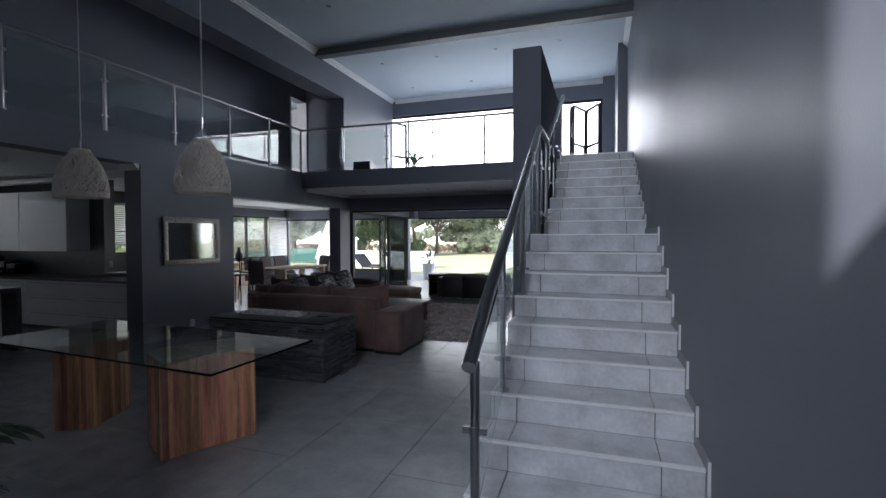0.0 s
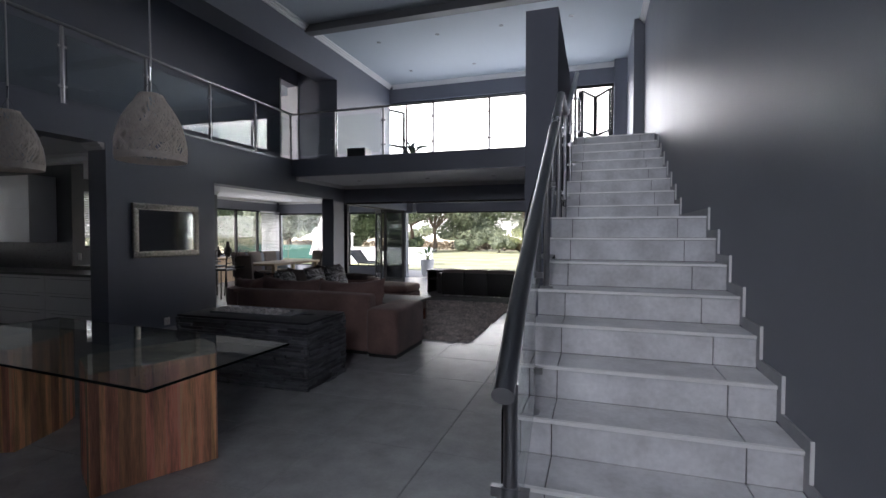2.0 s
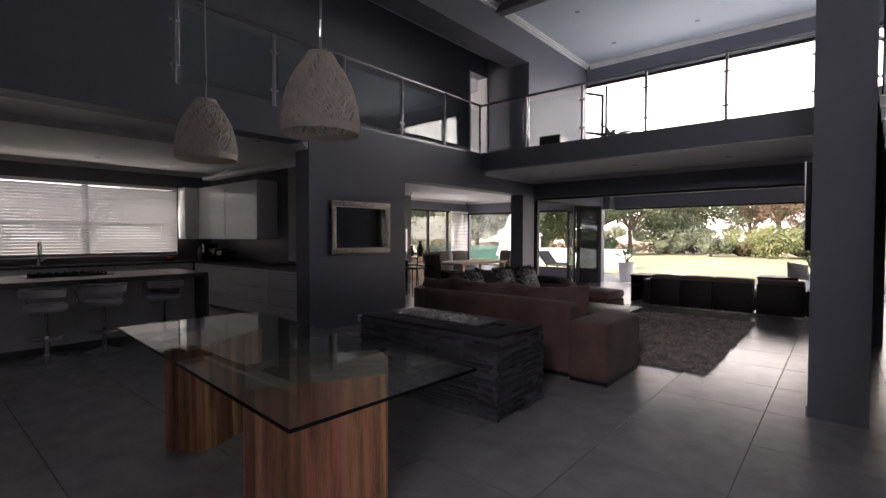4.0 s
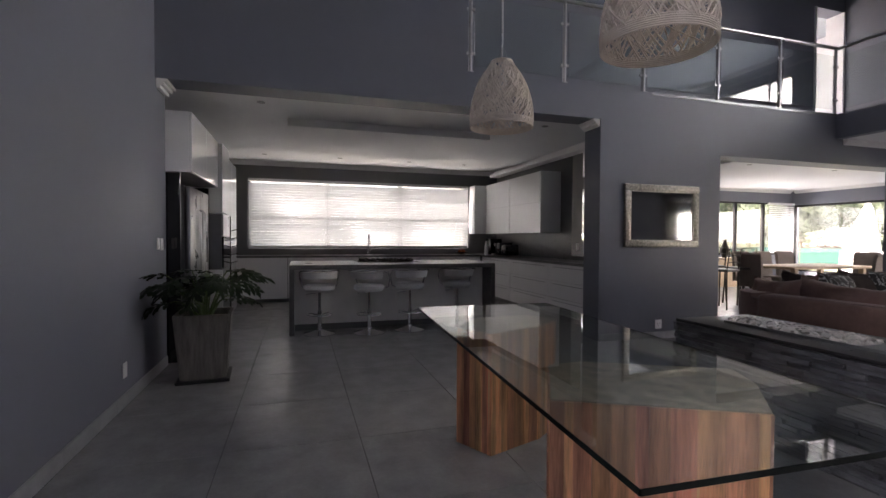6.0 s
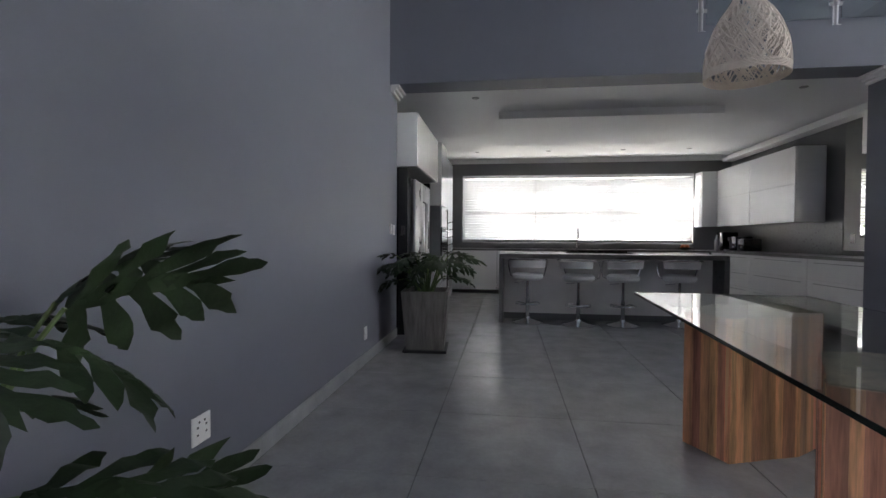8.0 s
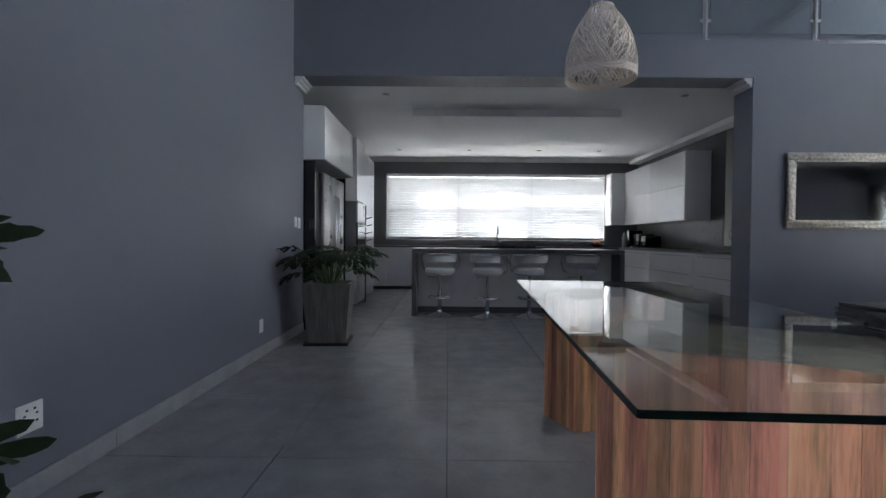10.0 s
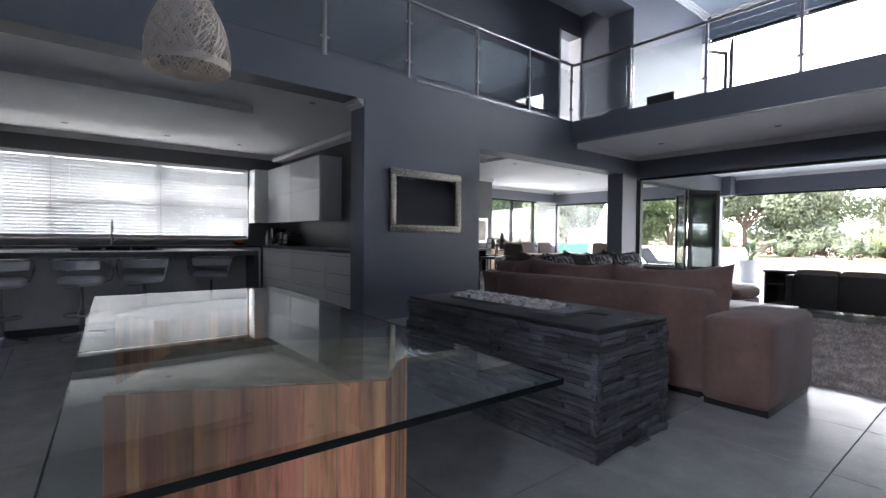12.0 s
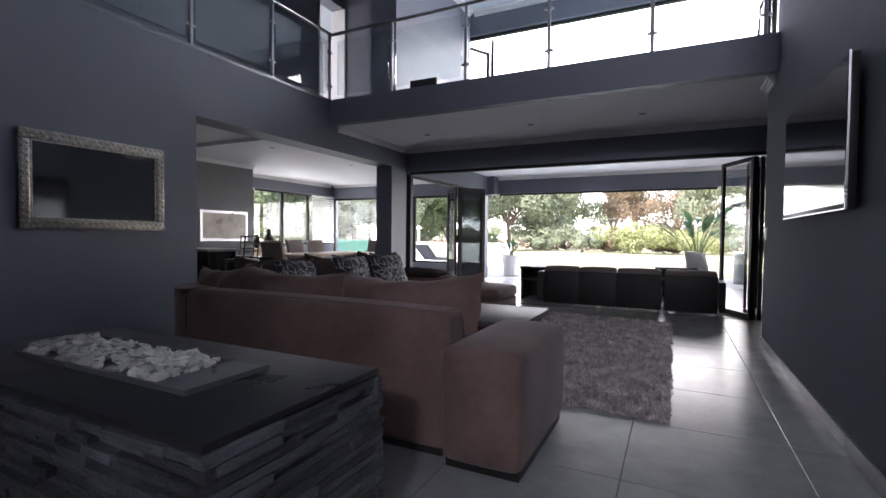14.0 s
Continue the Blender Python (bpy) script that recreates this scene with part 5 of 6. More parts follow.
# ---- house plants ----
def lobed_leaf(length, width, lobes, seed):
    """A deeply cut leaf blade lying along +x, drooping at its tip."""
    rng = random.Random(seed)
    bm = bmesh.new()

    def bend(x, y):
        s = x / length
        return (x, y, 0.10 * length * math.sin(s * 2.2) - 0.16 * length * s * s - 0.18 * abs(y) * (0.4 + s) + 0.006 * math.sin(y * 90 + x * 40))
    n = 12
    for side in (-1, 1):
        rib = []
        for i in range(n + 1):
            s = i / n
            w = 0.13 * width * (math.sin(math.pi * (0.12 + 0.8 * s)) + 0.15)
            rib.append((bm.verts.new(bend(s * length * 0.93, 0)), bm.verts.new(bend(s * length * 0.93, side * w))))
        for p, q in zip(rib, rib[1:]):
            bm.faces.new((p[0], q[0], q[1], p[1]))
        for k in range(lobes):
            # a finger-like lobe that widens, carries a tooth and ends in a point
            s = (k + 0.35) / lobes
            reach = width * (0.55 + 0.6 * math.sin(math.pi * (0.15 + 0.8 * s))) * rng.uniform(0.85, 1.12)
            ang = side * (1.25 - 0.85 * s + rng.uniform(-0.1, 0.1))
            ux, uy = math.cos(ang), math.sin(ang)
            x0 = s * length * 0.93
            rows = []
            for u, half in ((0.0, 0.10), (0.25, 0.085), (0.5, 0.12), (0.68, 0.15), (0.78, 0.10), (0.9, 0.075), (1.0, 0.006)):
                hw = half * width * rng.uniform(0.85, 1.15) * 1.15
                cx, cy = x0 + ux * reach * u, uy * reach * u
                rows.append([bm.verts.new(bend(cx + side * uy * hw * o, cy - side * ux * hw * o)) for o in (-1, 0, 1)])
            for p, q in zip(rows, rows[1:]):
                for c in range(2):
                    bm.faces.new((p[c], q[c], q[c + 1], p[c + 1]))
    tip = [bm.verts.new(bend(x * length, y * width)) for x, y in ((0.90, -0.07), (0.98, -0.10), (1.12, 0.0), (0.98, 0.10), (0.90, 0.07))]
    bm.faces.new(tip)
    bmesh.ops.remove_doubles(bm, verts=bm.verts[:], dist=0.0004)
    return finish(bm, "leaf", LEAF, True)


LEAVES = [lobed_leaf(0.34, 0.17, 5, 1), lobed_leaf(0.30, 0.16, 4, 2), lobed_leaf(0.37, 0.18, 5, 3)]


def planter(m, size, h, label, count, spread, lift, seed, scale=1.0, big=()):
    """A tapered square planter with a split-leaf plant."""
    rng = random.Random(seed)
    t = thing("potted_plant", m, label, "potted plant", "split-leaf plants along the wall")
    b, u = size * 0.40, size * 0.5
    pot = bmesh.new()
    for (r0, z0), (r1, z1) in (((b, 0.03), (u, h)), ((u, h), (u * 0.88, h)), ((u * 0.88, h), (u * 0.85, h - 0.06))):
        q = [[pot.verts.new((sx * r, sy * r, z)) for sx, sy in ((-1, -1), (1, -1), (1, 1), (-1, 1))] for r, z in ((r0, z0), (r1, z1))]
        for k in range(4):
            pot.faces.new((q[0][k], q[0][(k + 1) % 4], q[1][(k + 1) % 4], q[1][k]))
    bmesh.ops.remove_doubles(pot, verts=pot.verts[:], dist=0.0005)
    bmesh.ops.bevel(pot, geom=[e for e in pot.edges if abs((e.verts[0].co - e.verts[1].co).z) > 0.2], offset=0.02, segments=2, affect="EDGES")
    p = part("pot", pot, POT, t, "weathered grey ribbed planter")
    part("saucer", rounded(-b - 0.03, b + 0.03, -b - 0.03, b + 0.03, 0.0, 0.028, 0.006, 1), ALU, t, "flat black saucer")
    part("soil", boxes((-u * 0.86, u * 0.86, -u * 0.86, u * 0.86, h - 0.09, h - 0.05)), SOIL, t)
    for i in range(count):
        a = 2.4 * i + rng.uniform(-0.3, 0.3)
        reach = spread * rng.uniform(0.55, 1.0)
        top = h + lift * rng.uniform(0.25, 1.0)
        roll = rng.uniform(-0.35, 0.35)
        if i < len(big):
            a, reach, top, roll, yaw, dip, size_up = big[i]
        base = Vector((0.05 * math.cos(a), 0.05 * math.sin(a), h - 0.06))
        tip = Vector((reach * math.cos(a), reach * math.sin(a), top))
        mid = base * 0.45 + tip * 0.55 + Vector((0, 0, 0.12))
        pts = [base * (1 - s) ** 2 + mid * 2 * s * (1 - s) + tip * s * s for s in (0, 0.2, 0.4, 0.6, 0.8, 1)]
        stalk = part("stalk", tube(pts, 0.008, 6, r_end=0.004), STEM, t, smooth=True)
        lf = part("leaf", LEAVES[i % 3], None, stalk)
        sc, turn = scale * rng.uniform(0.85, 1.15), Euler((roll, rng.uniform(-0.1, 0.35), a + rng.uniform(-0.3, 0.3)))
        if i < len(big):
            sc, turn = size_up, Euler((roll, dip, yaw))
        lf.matrix_basis = Matrix.LocRotScale(tip, turn, (sc, sc, sc))
    return t


planter(pose(-6.13, 0.80, 0.0125, 0, 0, 4), 0.46, 0.60, "dark green split-leaf plant in a tapered grey planter", 26, 0.34, 0.36, 5, 0.80)
planter(pose(-2.06, 0.62, 0.0125, 0, 0, -3), 0.44, 0.52, "large dark green split-leaf plant in a grey planter", 16, 0.24, 0.62, 9, 0.8,
        ((2.05, 0.27, 0.985, -1.0, 3.1, -0.1, 1.0), (2.05, 0.27, 0.56, -1.0, 3.15, 0.15, 1.25), (2.1, 0.34, 0.36, -0.8, 3.0, 0.15, 1.25), (2.6, 0.24, 0.98, -0.6, 3.3, -0.3, 0.9)))


# ---- dining room ----
def dining_chair(m):
    t = thing("dining_chair", m, "taupe upholstered dining chair with a rolled high back", "chair", "chairs round the dining table")
    part("seat", rounded(-0.24, 0.24, -0.24, 0.24, 0.36, 0.48, 0.03, 2), TAUPE, t, smooth=True)
    bm = bmesh.new()
    prof = [(-0.23, 0.40), (-0.25, 0.70), (-0.28, 0.95), (-0.33, 1.02), (-0.37, 0.99), (-0.34, 0.93), (-0.31, 0.70), (-0.30, 0.36)]
    l = [bm.verts.new((-0.24, y, z)) for y, z in prof]
    r = [bm.verts.new((0.24, y, z)) for y, z in prof]
    for k in range(len(prof)):
        j = (k + 1) % len(prof)
        bm.faces.new((l[k], l[j], r[j], r[k]))
    bm.faces.new(l)
    bm.faces.new(r[::-1])
    part("backrest", bm, TAUPE, t, smooth=True)
    for x in (-0.2, 0.16):
        for y in (-0.22, 0.16):
            part("leg", boxes((x, x + 0.04, y, y + 0.04, 0, 0.36)), BLACKWOOD, t)
    return t


dt = thing("dining_table", pose(-8.5, 11.75, 0.0125), "long pale wooden dining table", "table")
part("tabletop", rounded(-0.55, 0.55, -1.15, 1.15, 0.71, 0.76, 0.008), LIGHTWOOD, dt, smooth=True)
for x in (-0.45, 0.36):
    for y in (-1.0, 0.9):
        part("leg", boxes((x, x + 0.09, y, y + 0.09, 0, 0.71)), LIGHTWOOD, dt)
dc = dining_chair(pose(-8.45, 10.35, 0.0125, 0, 0, 4))
for x, y, a in ((-9.2, 11.1, -90), (-9.2, 11.75, -88), (-9.2, 12.4, -92), (-8.5, 13.2, 180), (-7.8, 12.3, 88)):
    copy_thing(dc, pose(x, y, 0.0125, 0, 0, a))
fp = thing("fireplace_insert", pose(-10.9, 11.0, 1.0), "steel framed fireplace set in the dark chimney breast", "fireplace")
part("surround", boxes((0.0, 0.02, -0.62, 0.62, 0.0, 0.06), (0.0, 0.02, -0.62, 0.62, 0.62, 0.68), (0.0, 0.02, -0.62, -0.56, 0.06, 0.62), (0.0, 0.02, 0.56, 0.62, 0.06, 0.62)), STEEL, fp, "brushed steel surround")
part("glass_front", boxes((0.001, 0.008, -0.56, 0.56, 0.06, 0.62)), FIREGL, fp, "glass front with its beige reflection painted in")
bar = thing("bar_counter", pose(-9.3, 9.3, 0), "dark stone bar counter in the dining room", "bar counter")
part("worktop", rounded(-0.75, 0.55, -0.35, 0.35, 0.86, 0.90, 0.004, 1), COUNTER, bar)
part("body", boxes((-0.7, 0.45, -0.28, 0.28, 0.0125, 0.86)), BLACKGL, bar)


def iron_stool(m):
    t = thing("iron_bar_stool", m, "dark wrought iron bar stool with a slatted back", "bar stool", "iron stools at the bar")
    for x in (-0.17, 0.17):
        for y in (-0.17, 0.17):
            part("leg", tube([(x * 1.15, y * 1.15, 0), (x, y, 0.7)], 0.012, 6), BRONZE, t)
    part("seat", rounded(-0.19, 0.19, -0.19, 0.19, 0.69, 0.74, 0.015, 2), BLACKWOOD, t)
    for x in (-0.17, 0.17):
        part("back_post", tube([(x, -0.17, 0.72), (x, -0.22, 1.12)], 0.011, 6), BRONZE, t)
    for z in (0.86, 0.98, 1.10):
        part("back_rail", tube([(-0.17, -0.20, z), (0, -0.23, z + 0.015), (0.17, -0.20, z)], 0.009, 6), BRONZE, t)
    return t


ist = iron_stool(pose(-8.25, 9.2, 0.0125, 0, 0, 100))
copy_thing(ist, pose(-8.6, 10.0, 0.0125, 0, 0, 170))
copy_thing(ist, pose(-9.3, 10.05, 0.0125, 0, 0, 185))
for x, y, s in ((-11.5, 12.85, 1.0), (-11.6, 12.55, 0.7)):
    solid("vase", lathe([(0.06 * s, 0), (0.12 * s, 0.14 * s), (0.13 * s, 0.24 * s), (0.06 * s, 0.36 * s), (0.045 * s, 0.46 * s), (0.07 * s, 0.5 * s)], 20), BRONZE, "dark bronze vase beside the chimney breast", "vase", smooth=True, m=pose(x, y, 0.80))
sb = thing("sideboard", pose(-11.6, 12.75, 0.0125), "low light oak sideboard under the dining window", "sideboard")
part("top", rounded(-0.3, 0.3, -0.75, 0.75, 0.74, 0.785, 0.005, 1), LIGHTWOOD, sb)
part("body", boxes((-0.28, 0.27, -0.72, 0.72, 0.0, 0.74)), LIGHTWOOD, sb)

# ---- garden room and terrace ----
ps = thing("wicker_sofa", pose(0, 0, 0.0125), "long black wicker sofa with taupe cushions facing the garden", "sofa")
for i, (a, b) in enumerate(((-3.77, -3.2), (-3.19, -2.62), (-2.61, -1.96), (-1.91, -1.2))):
    part("back_panel", rounded(a, b, 11.62, 11.78, 0.035, 0.58, 0.012, 2), WICKER, ps, smooth=True)
    part("seat_base", boxes((a, b, 11.78, 12.5, 0.06, 0.30)), WICKER, ps)
    part("back_cushion", rounded(a + 0.008, b - 0.008, 11.68, 11.9, 0.46, 0.655, 0.03, 3, 0.008), TAUPE, ps, "taupe back cushion", smooth=True)
    part("seat_cushion", rounded(a + 0.02, b - 0.02, 11.85, 12.5, 0.30, 0.42, 0.04, 2), TAUPE, ps, smooth=True)
    for x in (a + 0.06, b - 0.16):
        part("foot", boxes((x, x + 0.10, 11.66, 11.74, 0, 0.06)), STEEL, ps, "short bright metal foot")
part("armrest", rounded(-3.89, -3.78, 11.62, 12.5, 0.06, 0.56, 0.012, 2), WICKER, ps)
part("armrest", rounded(-1.19, -1.10, 11.62, 12.5, 0.06, 0.50, 0.012, 2), WICKER, ps)
for nm, x, y in (("wicker_side_table", -4.00, 12.45), ("wicker_side_table", -1.75, 13.6)):
    w = thing(nm, pose(x, y, 0.0125), "square black wicker side table on the terrace", "side table", "wicker side tables")
    part("top", rounded(-0.35, 0.35, -0.35, 0.35, 0.56, 0.60, 0.006, 1), WICKER, w)
    part("side", boxes((-0.33, -0.30, -0.33, 0.33, 0, 0.56)), WICKER, w)
    part("side", boxes((0.30, 0.33, -0.33, 0.33, 0, 0.56)), WICKER, w)
    part("back", boxes((-0.30, 0.30, 0.30, 0.33, 0, 0.56)), WICKER, w)
    part("shelf", boxes((-0.30, 0.30, -0.33, 0.299, 0.34, 0.38)), WICKER, w)
cush = cushion("patio_cushion", None, 0.4, 0.4, 0.14, CANVAS, pose(-1.42, 13.6, 0.74, -40, 10, 20), "white cushion lying on the wicker side table")
tagged(cush, group="terrace cushions")


def white_pot(m, h, label):
    t = thing("garden_planter", m, label, "planter")
    part("pot", lathe([(0.17, 0), (0.20, 0.02), (0.27, h), (0.24, h), (0.22, h - 0.08), (0.02, h - 0.09)], 24), WHITEWALL, t, smooth=True)
    return t


def blade(length, width, seed, mat, split=False):
    bm = bmesh.new()
    prev = None
    n = 12
    for i in range(n + 1):
        s = i / n
        w = width * math.sin(math.pi * min(0.999, 0.04 + 0.94 * s)) ** 0.75
        x, z = length * s, -0.35 * length * s * s
        cur = [bm.verts.new((x, -w, z + 0.35 * w)), bm.verts.new((x, 0, z)), bm.verts.new((x, w, z + 0.35 * w))]
        if prev:
            bm.faces.new((prev[0], cur[0], cur[1], prev[1]))
            bm.faces.new((prev[1], cur[1], cur[2], prev[2]))
        prev = cur
    return finish(bm, "leaf", mat, True)


def leafy(parent, count, blades, stem, lean, base_z, seed, stem_mat):
    rng = random.Random(seed)
    for i in range(count):
        a = i * 2.4 + rng.uniform(-0.3, 0.3)
        s = stem * rng.uniform(0.6, 1.0)
        l = lean * rng.uniform(0.3, 1.0)
        tip = Vector((math.cos(a) * l, math.sin(a) * l, base_z + s))
        stalk = part("stalk", tube([(0.04 * math.cos(a), 0.04 * math.sin(a), base_z - 0.06), (tip.x * 0.4, tip.y * 0.4, base_z + s * 0.55), tuple(tip)], 0.018, 6, r_end=0.01), stem_mat, parent)
        lf = part("leaf", blades[i % len(blades)], None, stalk)
        lf.matrix_basis = Matrix.LocRotScale(tip, Euler((rng.uniform(-0.4, 0.4), -rng.uniform(0.35, 1.1), a)), [rng.uniform(0.8, 1.15)] * 3)


bp_ = white_pot(pose(-1.25, 17.6, -0.012), 0.45, "bird of paradise plant with broad leaves in a white pot")
leafy(bp_, 14, [blade(0.72, 0.10, 1, BANANA), blade(0.6, 0.085, 2, BANANA)], 1.15, 0.55, 0.42, 3, STEM)
gp = white_pot(pose(-6.15, 17.1, -0.012), 0.62, "tall white planter with a small leafy plant")
leafy(gp, 8, [blade(0.4, 0.07, 3, BANANA)], 0.25, 0.2, 0.6, 5, STEM)
up_ = white_pot(pose(-5.3, 13.4, FU), 0.45, "spiky potted plant on the upper balcony")
leafy(up_, 11, [blade(0.5, 0.06, 4, LEAF)], 0.62, 0.14, 0.43, 6, STEM)
sp = thing("speaker_box", pose(-5.05, 9.75, FU), "small black box beside the upper wall", "box")
part("body", rounded(-0.22, 0.22, -0.14, 0.14, 0, 0.36, 0.01, 1), BLACKWOOD, sp)
part("grille", boxes((-0.19, 0.19, -0.146, -0.1405, 0.04, 0.32)), ALU, sp)
bin_ = thing("patio_heater", pose(-0.1, 17.9, -0.012), "grey steel patio heater with a drum base", "patio heater")
part("drum", lathe([(0.30, 0), (0.30, 0.72), (0.26, 0.78), (0.05, 0.82)], 24), GREYMET, bin_, smooth=True)
part("pole", tube([(0, 0, 0.8), (0, 0, 1.95)], 0.04, 10), GREYMET, bin_)
part("hood", lathe([(0.45, 1.98), (0.42, 2.03), (0.15, 2.12), (0.02, 2.14)], 24), BRONZE, bin_, smooth=True)
part("lid", lathe([(0.31, 0.70), (0.31, 0.735), (0.29, 0.74)], 24), STEEL, bin_)


def sun_lounger(m):
    t = thing("sun_lounger", m, "black framed sun lounger with a raised back", "sun lounger", "loungers on the terrace")
    for y in (-0.32, 0.32):
        part("frame", tube([(0.0, y, 0.34), (1.3, y, 0.34), (1.85, y, 0.85)], 0.02, 8), ALU, t)
    part("seat_sling", boxes((0.02, 1.28, -0.30, 0.30, 0.335, 0.345)), WICKER, t)
    b = part("back_sling", boxes((0, 0.72, -0.30, 0.30, -0.005, 0.005)), WICKER, t, at=pose(1.3, 0, 0.345, 0, -43, 0))
    for x in (0.15, 1.25):
        for y in (-0.32, 0.32):
            part("leg", tube([(x, y, 0), (x, y, 0.34)], 0.018, 8), ALU, t)
    return t


sl = sun_lounger(pose(-8.4, 18.3, -0.012, 0, 0, 165))
copy_thing(sl, pose(-9.4, 20.0, -0.04, 0, 0, 160))
structure("wall_garden", boxes((-15.5, -8.3, 23.6, 23.85, -0.05, 0.85)), WHITEWALL, "low white garden wall behind the terrace")
gl = thing("garden_lamp", pose(-13.0, 23.72, 0.85), "small white capped lamp post on the garden wall", "garden lamp")
part("post", tube([(0, 0, 0), (0, 0, 0.62)], 0.05, 10), WHITEWALL, gl, smooth=True)
part("shade", lathe([(0.05, 0.60), (0.16, 0.64), (0.17, 0.67), (0.06, 0.78), (0.02, 0.80)], 16), WHITEWALL, gl, smooth=True)
par = thing("parasol", pose(-12.0, 19.0, -0.012), "closed white canvas parasol on a pole", "parasol")
part("pole", tube([(0, 0, 0), (0.25, 0, 2.55)], 0.025, 10), STEEL, par)
part("base", lathe([(0.3, 0), (0.3, 0.05), (0.05, 0.08)], 20), GREYMET, par)
can = bmesh.new()
rings = []
for k in range(9):
    s = k / 8
    z = 0.65 + 1.9 * s
    r = 0.42 * (1 - s) ** 0.8 + 0.03
    rings.append([can.verts.new((0.25 * z / 2.55 + r * (1 + 0.22 * math.cos(8 * a)) * math.cos(a), r * (1 + 0.22 * math.cos(8 * a)) * math.sin(a), z)) for a in [2 * math.pi * i / 48 for i in range(48)]])
for a, b in zip(rings, rings[1:]):
    for i in range(48):
        can.faces.new((a[i], a[(i + 1) % 48], b[(i + 1) % 48], b[i]))
part("canopy", can, CANVAS, par, smooth=True)
scr = thing("garden_screen", pose(-19.5, 25.5, -0.05), "teal canvas windbreak screen in the garden", "screen")
part("cloth", boxes((-3.0, 3.0, -0.02, 0.02, 0.1, 0.95)), TEAL, scr)
for x in (-3.0, -1.0, 1.0, 3.0):
    part("post", tube([(x, 0, 0), (x, 0, 1.35)], 0.03, 8), BARK, scr)


# ---- trees, hedges and distance ----
def foliage_mesh(name, blobs, n, leaf, mat, seed):
    """Many small leaf blades on the outsides of uneven clumps."""
    rng = np.random.default_rng(seed)
    wts = np.array([b[3] ** 2 for b in blobs])
    idx = rng.choice(len(blobs), n, p=wts / wts.sum())
    bl = np.array(blobs)[idx]
    d = rng.normal(size=(n, 3))
    d /= np.linalg.norm(d, axis=1)[:, None]
    r = bl[:, 3] * rng.uniform(0.55, 1.08, n) ** 0.6
    p = bl[:, :3] + d * r[:, None] * np.array((1, 1, 0.75))
    u = rng.normal(size=(n, 3))
    u /= np.linalg.norm(u, axis=1)[:, None]
    v = np.cross(u, d)
    v /= np.linalg.norm(v, axis=1)[:, None] + 1e-6
    s = leaf * rng.uniform(0.6, 1.4, n)[:, None]
    co = np.stack((p - u * s, p - v * s * 0.5, p + u * s, p + v * s * 0.5), 1).reshape(-1, 3)
    me = bpy.data.meshes.new(name)
    me.from_pydata(co, [], np.arange(4 * n).reshape(n, 4).tolist())
    me.materials.append(mat)
    return me


def tree(m, h, spread, mat, seed, label, n=14000, leaf=0.115, trunk_h=0.35):
    rng = random.Random(seed)
    t = thing("tree", m, label, "tree", "garden trees")
    part("trunk", tube([(0, 0, 0), (0.05, 0.05, h * 0.15), (rng.uniform(-0.2, 0.2), rng.uniform(-0.2, 0.2), h * trunk_h), (rng.uniform(-0.4, 0.4), 0, h * 0.7)], h * 0.035, 9, r_end=h * 0.012), BARK, t, smooth=True)
    blobs = []
    for i in range(13):
        a, rr = rng.uniform(0, 6.28), spread * rng.uniform(0.15, 0.9)
        z = h * rng.uniform(trunk_h + 0.08, 0.92)
        k = 1 - 0.35 * (z / h)
        c = (rr * k * math.cos(a), rr * k * math.sin(a), z)
        blobs.append((*c, spread * rng.uniform(0.25, 0.45)))
        if i < 6:
            part("limb", tube([(0, 0, h * trunk_h * 0.9), (c[0] * 0.5, c[1] * 0.5, (c[2] + h * trunk_h) / 2), c], h * 0.014, 6, r_end=h * 0.004), BARK, t)
    part("crown", foliage_mesh("crown", blobs, n, leaf, mat, seed), None, t)
    return t


def shrub(m, h, spread, mat, seed, label, n=5000, leaf=0.09):
    rng = random.Random(seed)
    t = thing("shrub", m, label, "shrub", "garden shrubs")
    blobs = [(spread * rng.uniform(-0.7, 0.7), spread * rng.uniform(-0.5, 0.5), h * rng.uniform(0.3, 0.7), min(h, spread) * rng.uniform(0.3, 0.45)) for i in range(9)]
    for i in range(4):
        part("stem", tube([(0.1 * i - 0.15, 0, 0), blobs[i][:3]], 0.03, 6, r_end=0.01), BARK, t)
    part("crown", foliage_mesh("crown", blobs, n, leaf, mat, seed), None, t)
    return t


OT, GT, BT = "dense olive green garden tree in sunlight", "grey green spreading tree behind the lawn", "bronze leaved tree beyond the hedge"
for x, y, h, s, mt, lb in ((-14.5, 42, 6.5, 3.6, FOL3, GT), (-12.0, 52, 8.5, 4.6, FOL1, OT), (-5.5, 58, 8.0, 4.4, FOL4, BT), (1.0, 56, 8.0, 4.2, FOL3, GT), (-20.0, 50, 8.5, 4.8, FOL1, OT),
                           (-26.0, 44, 8.0, 4.6, FOL1, OT), (-24.0, 33, 6.5, 3.6, FOL1, OT), (-33.0, 38, 7.5, 4.2, FOL3, GT), (-18.5, 30, 5.6, 3.0, FOL3, GT), (-38.0, 28, 7.0, 4.0, FOL1, OT), (-40, 16, 7.0, 4.2, FOL3, GT), (6.0, 50, 7.5, 4.0, FOL1, OT)):
    tree(pose(x, y, -0.06), h, s, mt, int(abs(x * 7 + y)), lb)
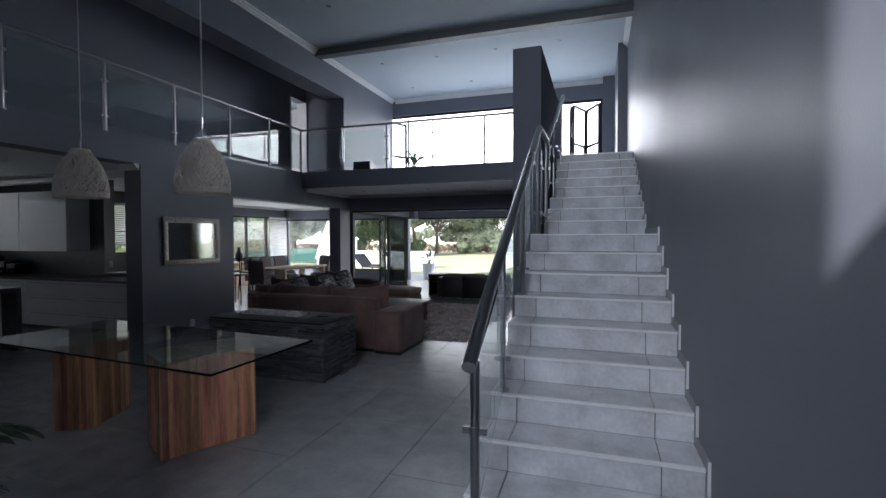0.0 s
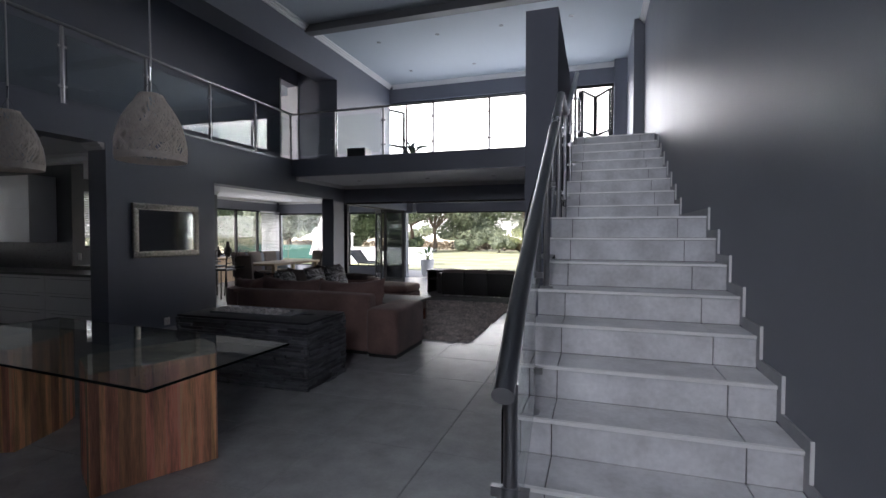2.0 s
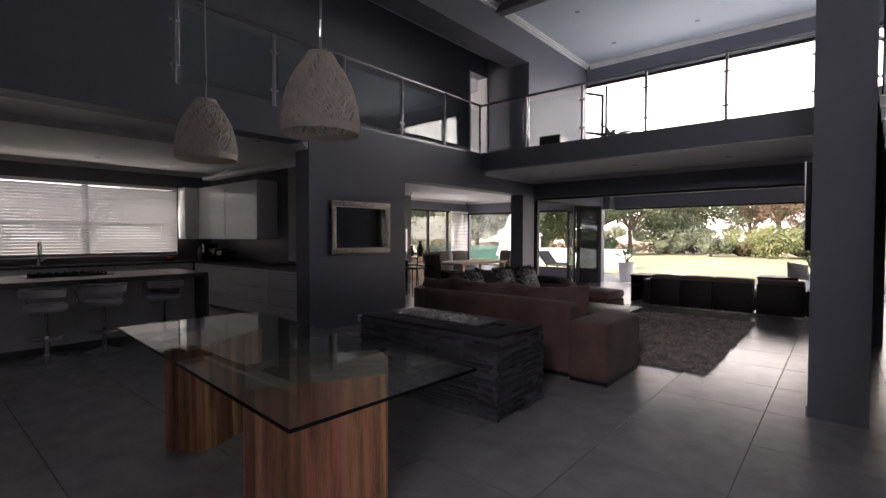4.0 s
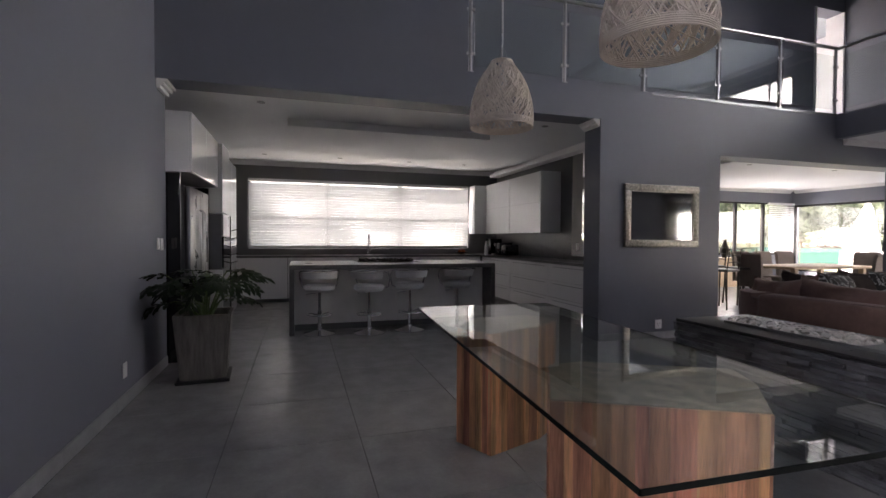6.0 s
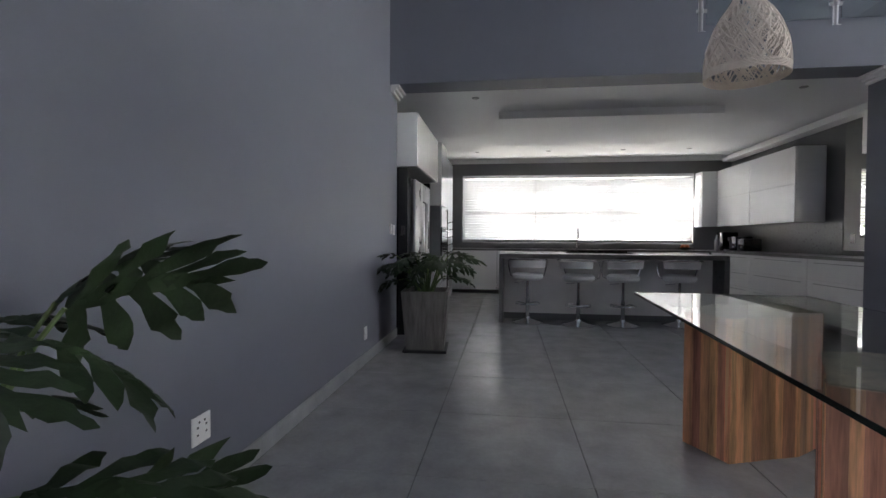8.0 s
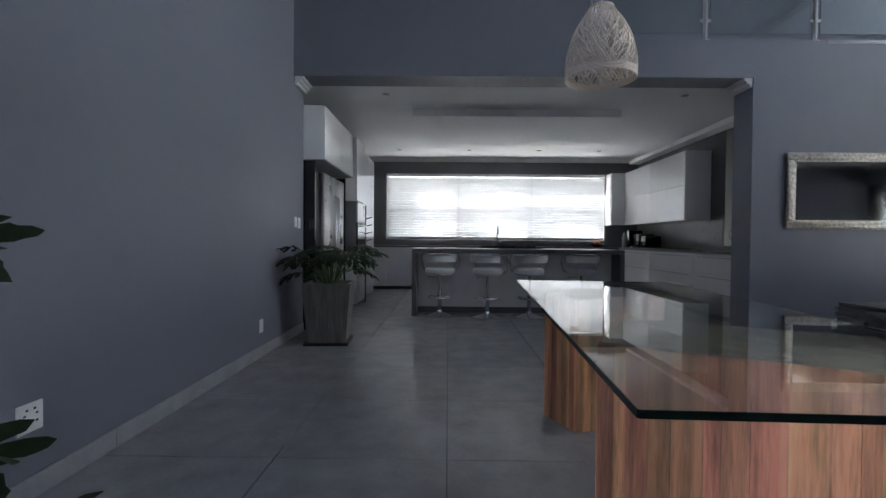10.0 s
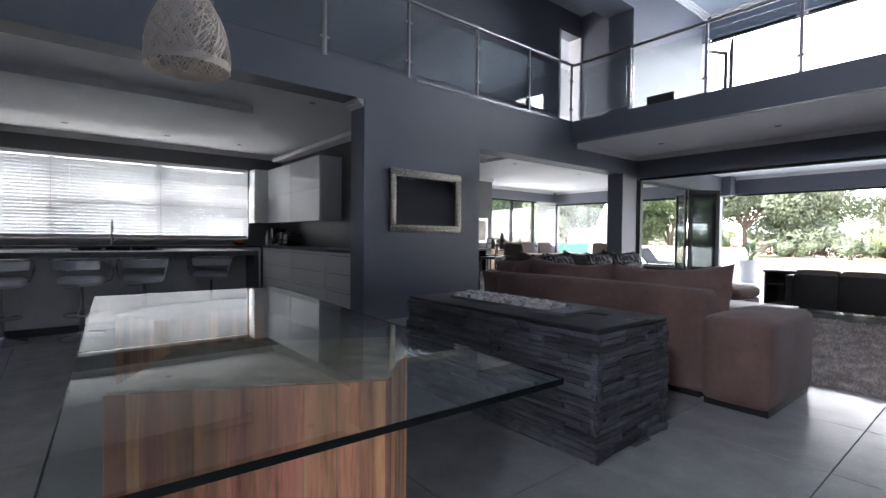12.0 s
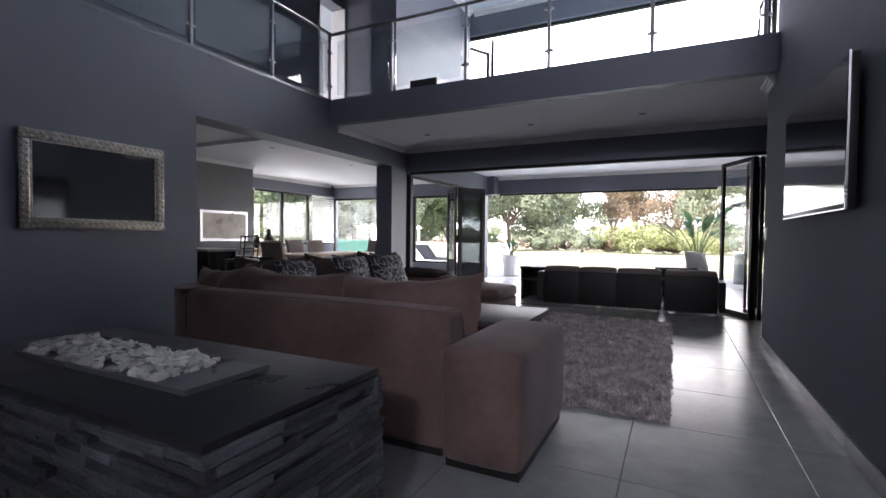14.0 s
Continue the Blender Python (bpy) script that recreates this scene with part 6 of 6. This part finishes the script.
for x, y, h, s, mt, lb in ((-17.0, 35.5, 5.6, 3.3, FOL1, OT), (-21.5, 27.0, 5.0, 2.9, FOL3, GT), (-27.0, 27.5, 5.6, 3.2, FOL1, OT), (-30.5, 34.0, 6.2, 3.6, FOL3, GT), (-12.5, 45.0, 6.0, 3.4, FOL3, GT), (-24.0, 20.5, 5.2, 3.0, FOL1, OT),
                           (-9.0, 66.0, 9.5, 5.6, FOL3, GT), (-1.5, 70.0, 10.0, 5.8, FOL4, BT), (-16.5, 63.0, 9.5, 5.4, FOL3, GT), (6.5, 66.0, 9.5, 5.4, FOL1, OT)):
    tree(pose(x, y, -0.06), h, s, mt, int(abs(x * 11 + y)), lb, trunk_h=0.14)
for x, y, h, s, mt, lb in ((-4.6, 40, 2.5, 2.6, FOL2, "bright yellow green shrub beside the lawn"), (-8.2, 41, 1.6, 1.5, FOL3, "low grey green shrub beside the lawn"), (-0.6, 41, 2.0, 2.2, FOL2, "yellow green shrub beside the lawn"), (-11.5, 43, 1.3, 1.5, FOL3, "low grey green shrub beside the lawn"),
                           (3.0, 43, 1.8, 2.0, FOL3, "low grey green shrub beside the lawn"), (-15.5, 38, 1.5, 1.6, FOL1, "rounded olive green shrub"), (-20, 36, 1.6, 2.0, FOL3, "low grey green shrub beside the lawn"), (-27, 34, 1.8, 2.2, FOL1, "rounded olive green shrub"), (-6.6, 43, 1.4, 1.4, FOL4, "brownish flowering shrub by the lawn"), (-2.3, 42.5, 1.3, 1.2, FOL4, "brownish flowering shrub by the lawn")):
    shrub(pose(x, y, -0.06), h, s, mt, int(abs(x * 5 + y)), lb)
hedge_blobs = [(-34 + 0.9 * i, 46.5 + 0.4 * math.sin(i), 0.45, 0.62) for i in range(50)]
tagged(new("hedge", foliage_mesh("hedge", hedge_blobs, 14000, 0.10, FOL4, 77)), "low rusty brown hedge along the lawn's far edge", "hedge", kind="stuff")
far = [(random.uniform(-120, 60), random.uniform(120, 160), random.uniform(0.5, 3), random.uniform(1.5, 3)) for i in range(90)]
tagged(new("far_woods", foliage_mesh("far_woods", far, 20000, 0.5, FOL3, 78)), "hazy line of distant trees", "trees", kind="stuff")
west = [(random.uniform(-75, -48), random.uniform(-30, 60), random.uniform(1, 4.5), random.uniform(1.5, 3)) for i in range(60)]
tagged(new("west_woods", foliage_mesh("west_woods", west, 14000, 0.35, FOL3, 79)), "line of trees west of the house", "trees", kind="stuff")


# ---- floor, tile by tile ----
PITCH, OX, OY = 0.81, -3.62, 1.18
slab = structure("floor", boxes((-12.1, EX, -3.3, 16.1, -0.2, 0.004), (EX, 4.0, 11.4, 16.1, -0.2, 0.004)), GROUT, "grey porcelain tiled floor with thin dark joints")
tile_mesh = {}


def floor_tile(x0, x1, y0, y1):
    w, d = round(x1 - x0, 3), round(y1 - y0, 3)
    if w < 0.02 or d < 0.02:
        return
    if (w, d) not in tile_mesh:
        bm = boxes((0, w, 0, d, 0.0, 0.0125))
        bmesh.ops.bevel(bm, geom=[e for e in bm.edges if min(v.co.z for v in e.verts) > 0.01], offset=0.0015, segments=1, affect="EDGES")
        tile_mesh[w, d] = finish(bm, "tile", TILE)
    part("tile", tile_mesh[w, d], None, slab, at=pose(x0, y0, 0))


AREAS = ((-6.72, EX, 0.35, 11.4), (-3.6, EX, -3.0, 0.35), (-11.8, -6.72, -0.02, 9.6), (-12.05, -6.72, 9.6, 16.1), (-6.72, 4.0, 11.4, 16.1))
for ax0, ax1, ay0, ay1 in AREAS:
    for i in range(-12, 11):
        for j in range(-7, 20):
            x0, y0 = OX + i * PITCH + 0.0025, OY + j * PITCH + 0.0025
            x1, y1 = x0 + PITCH - 0.005, y0 + PITCH - 0.005
            floor_tile(max(x0, ax0), min(x1, ax1), max(y0, ay0), min(y1, ay1))
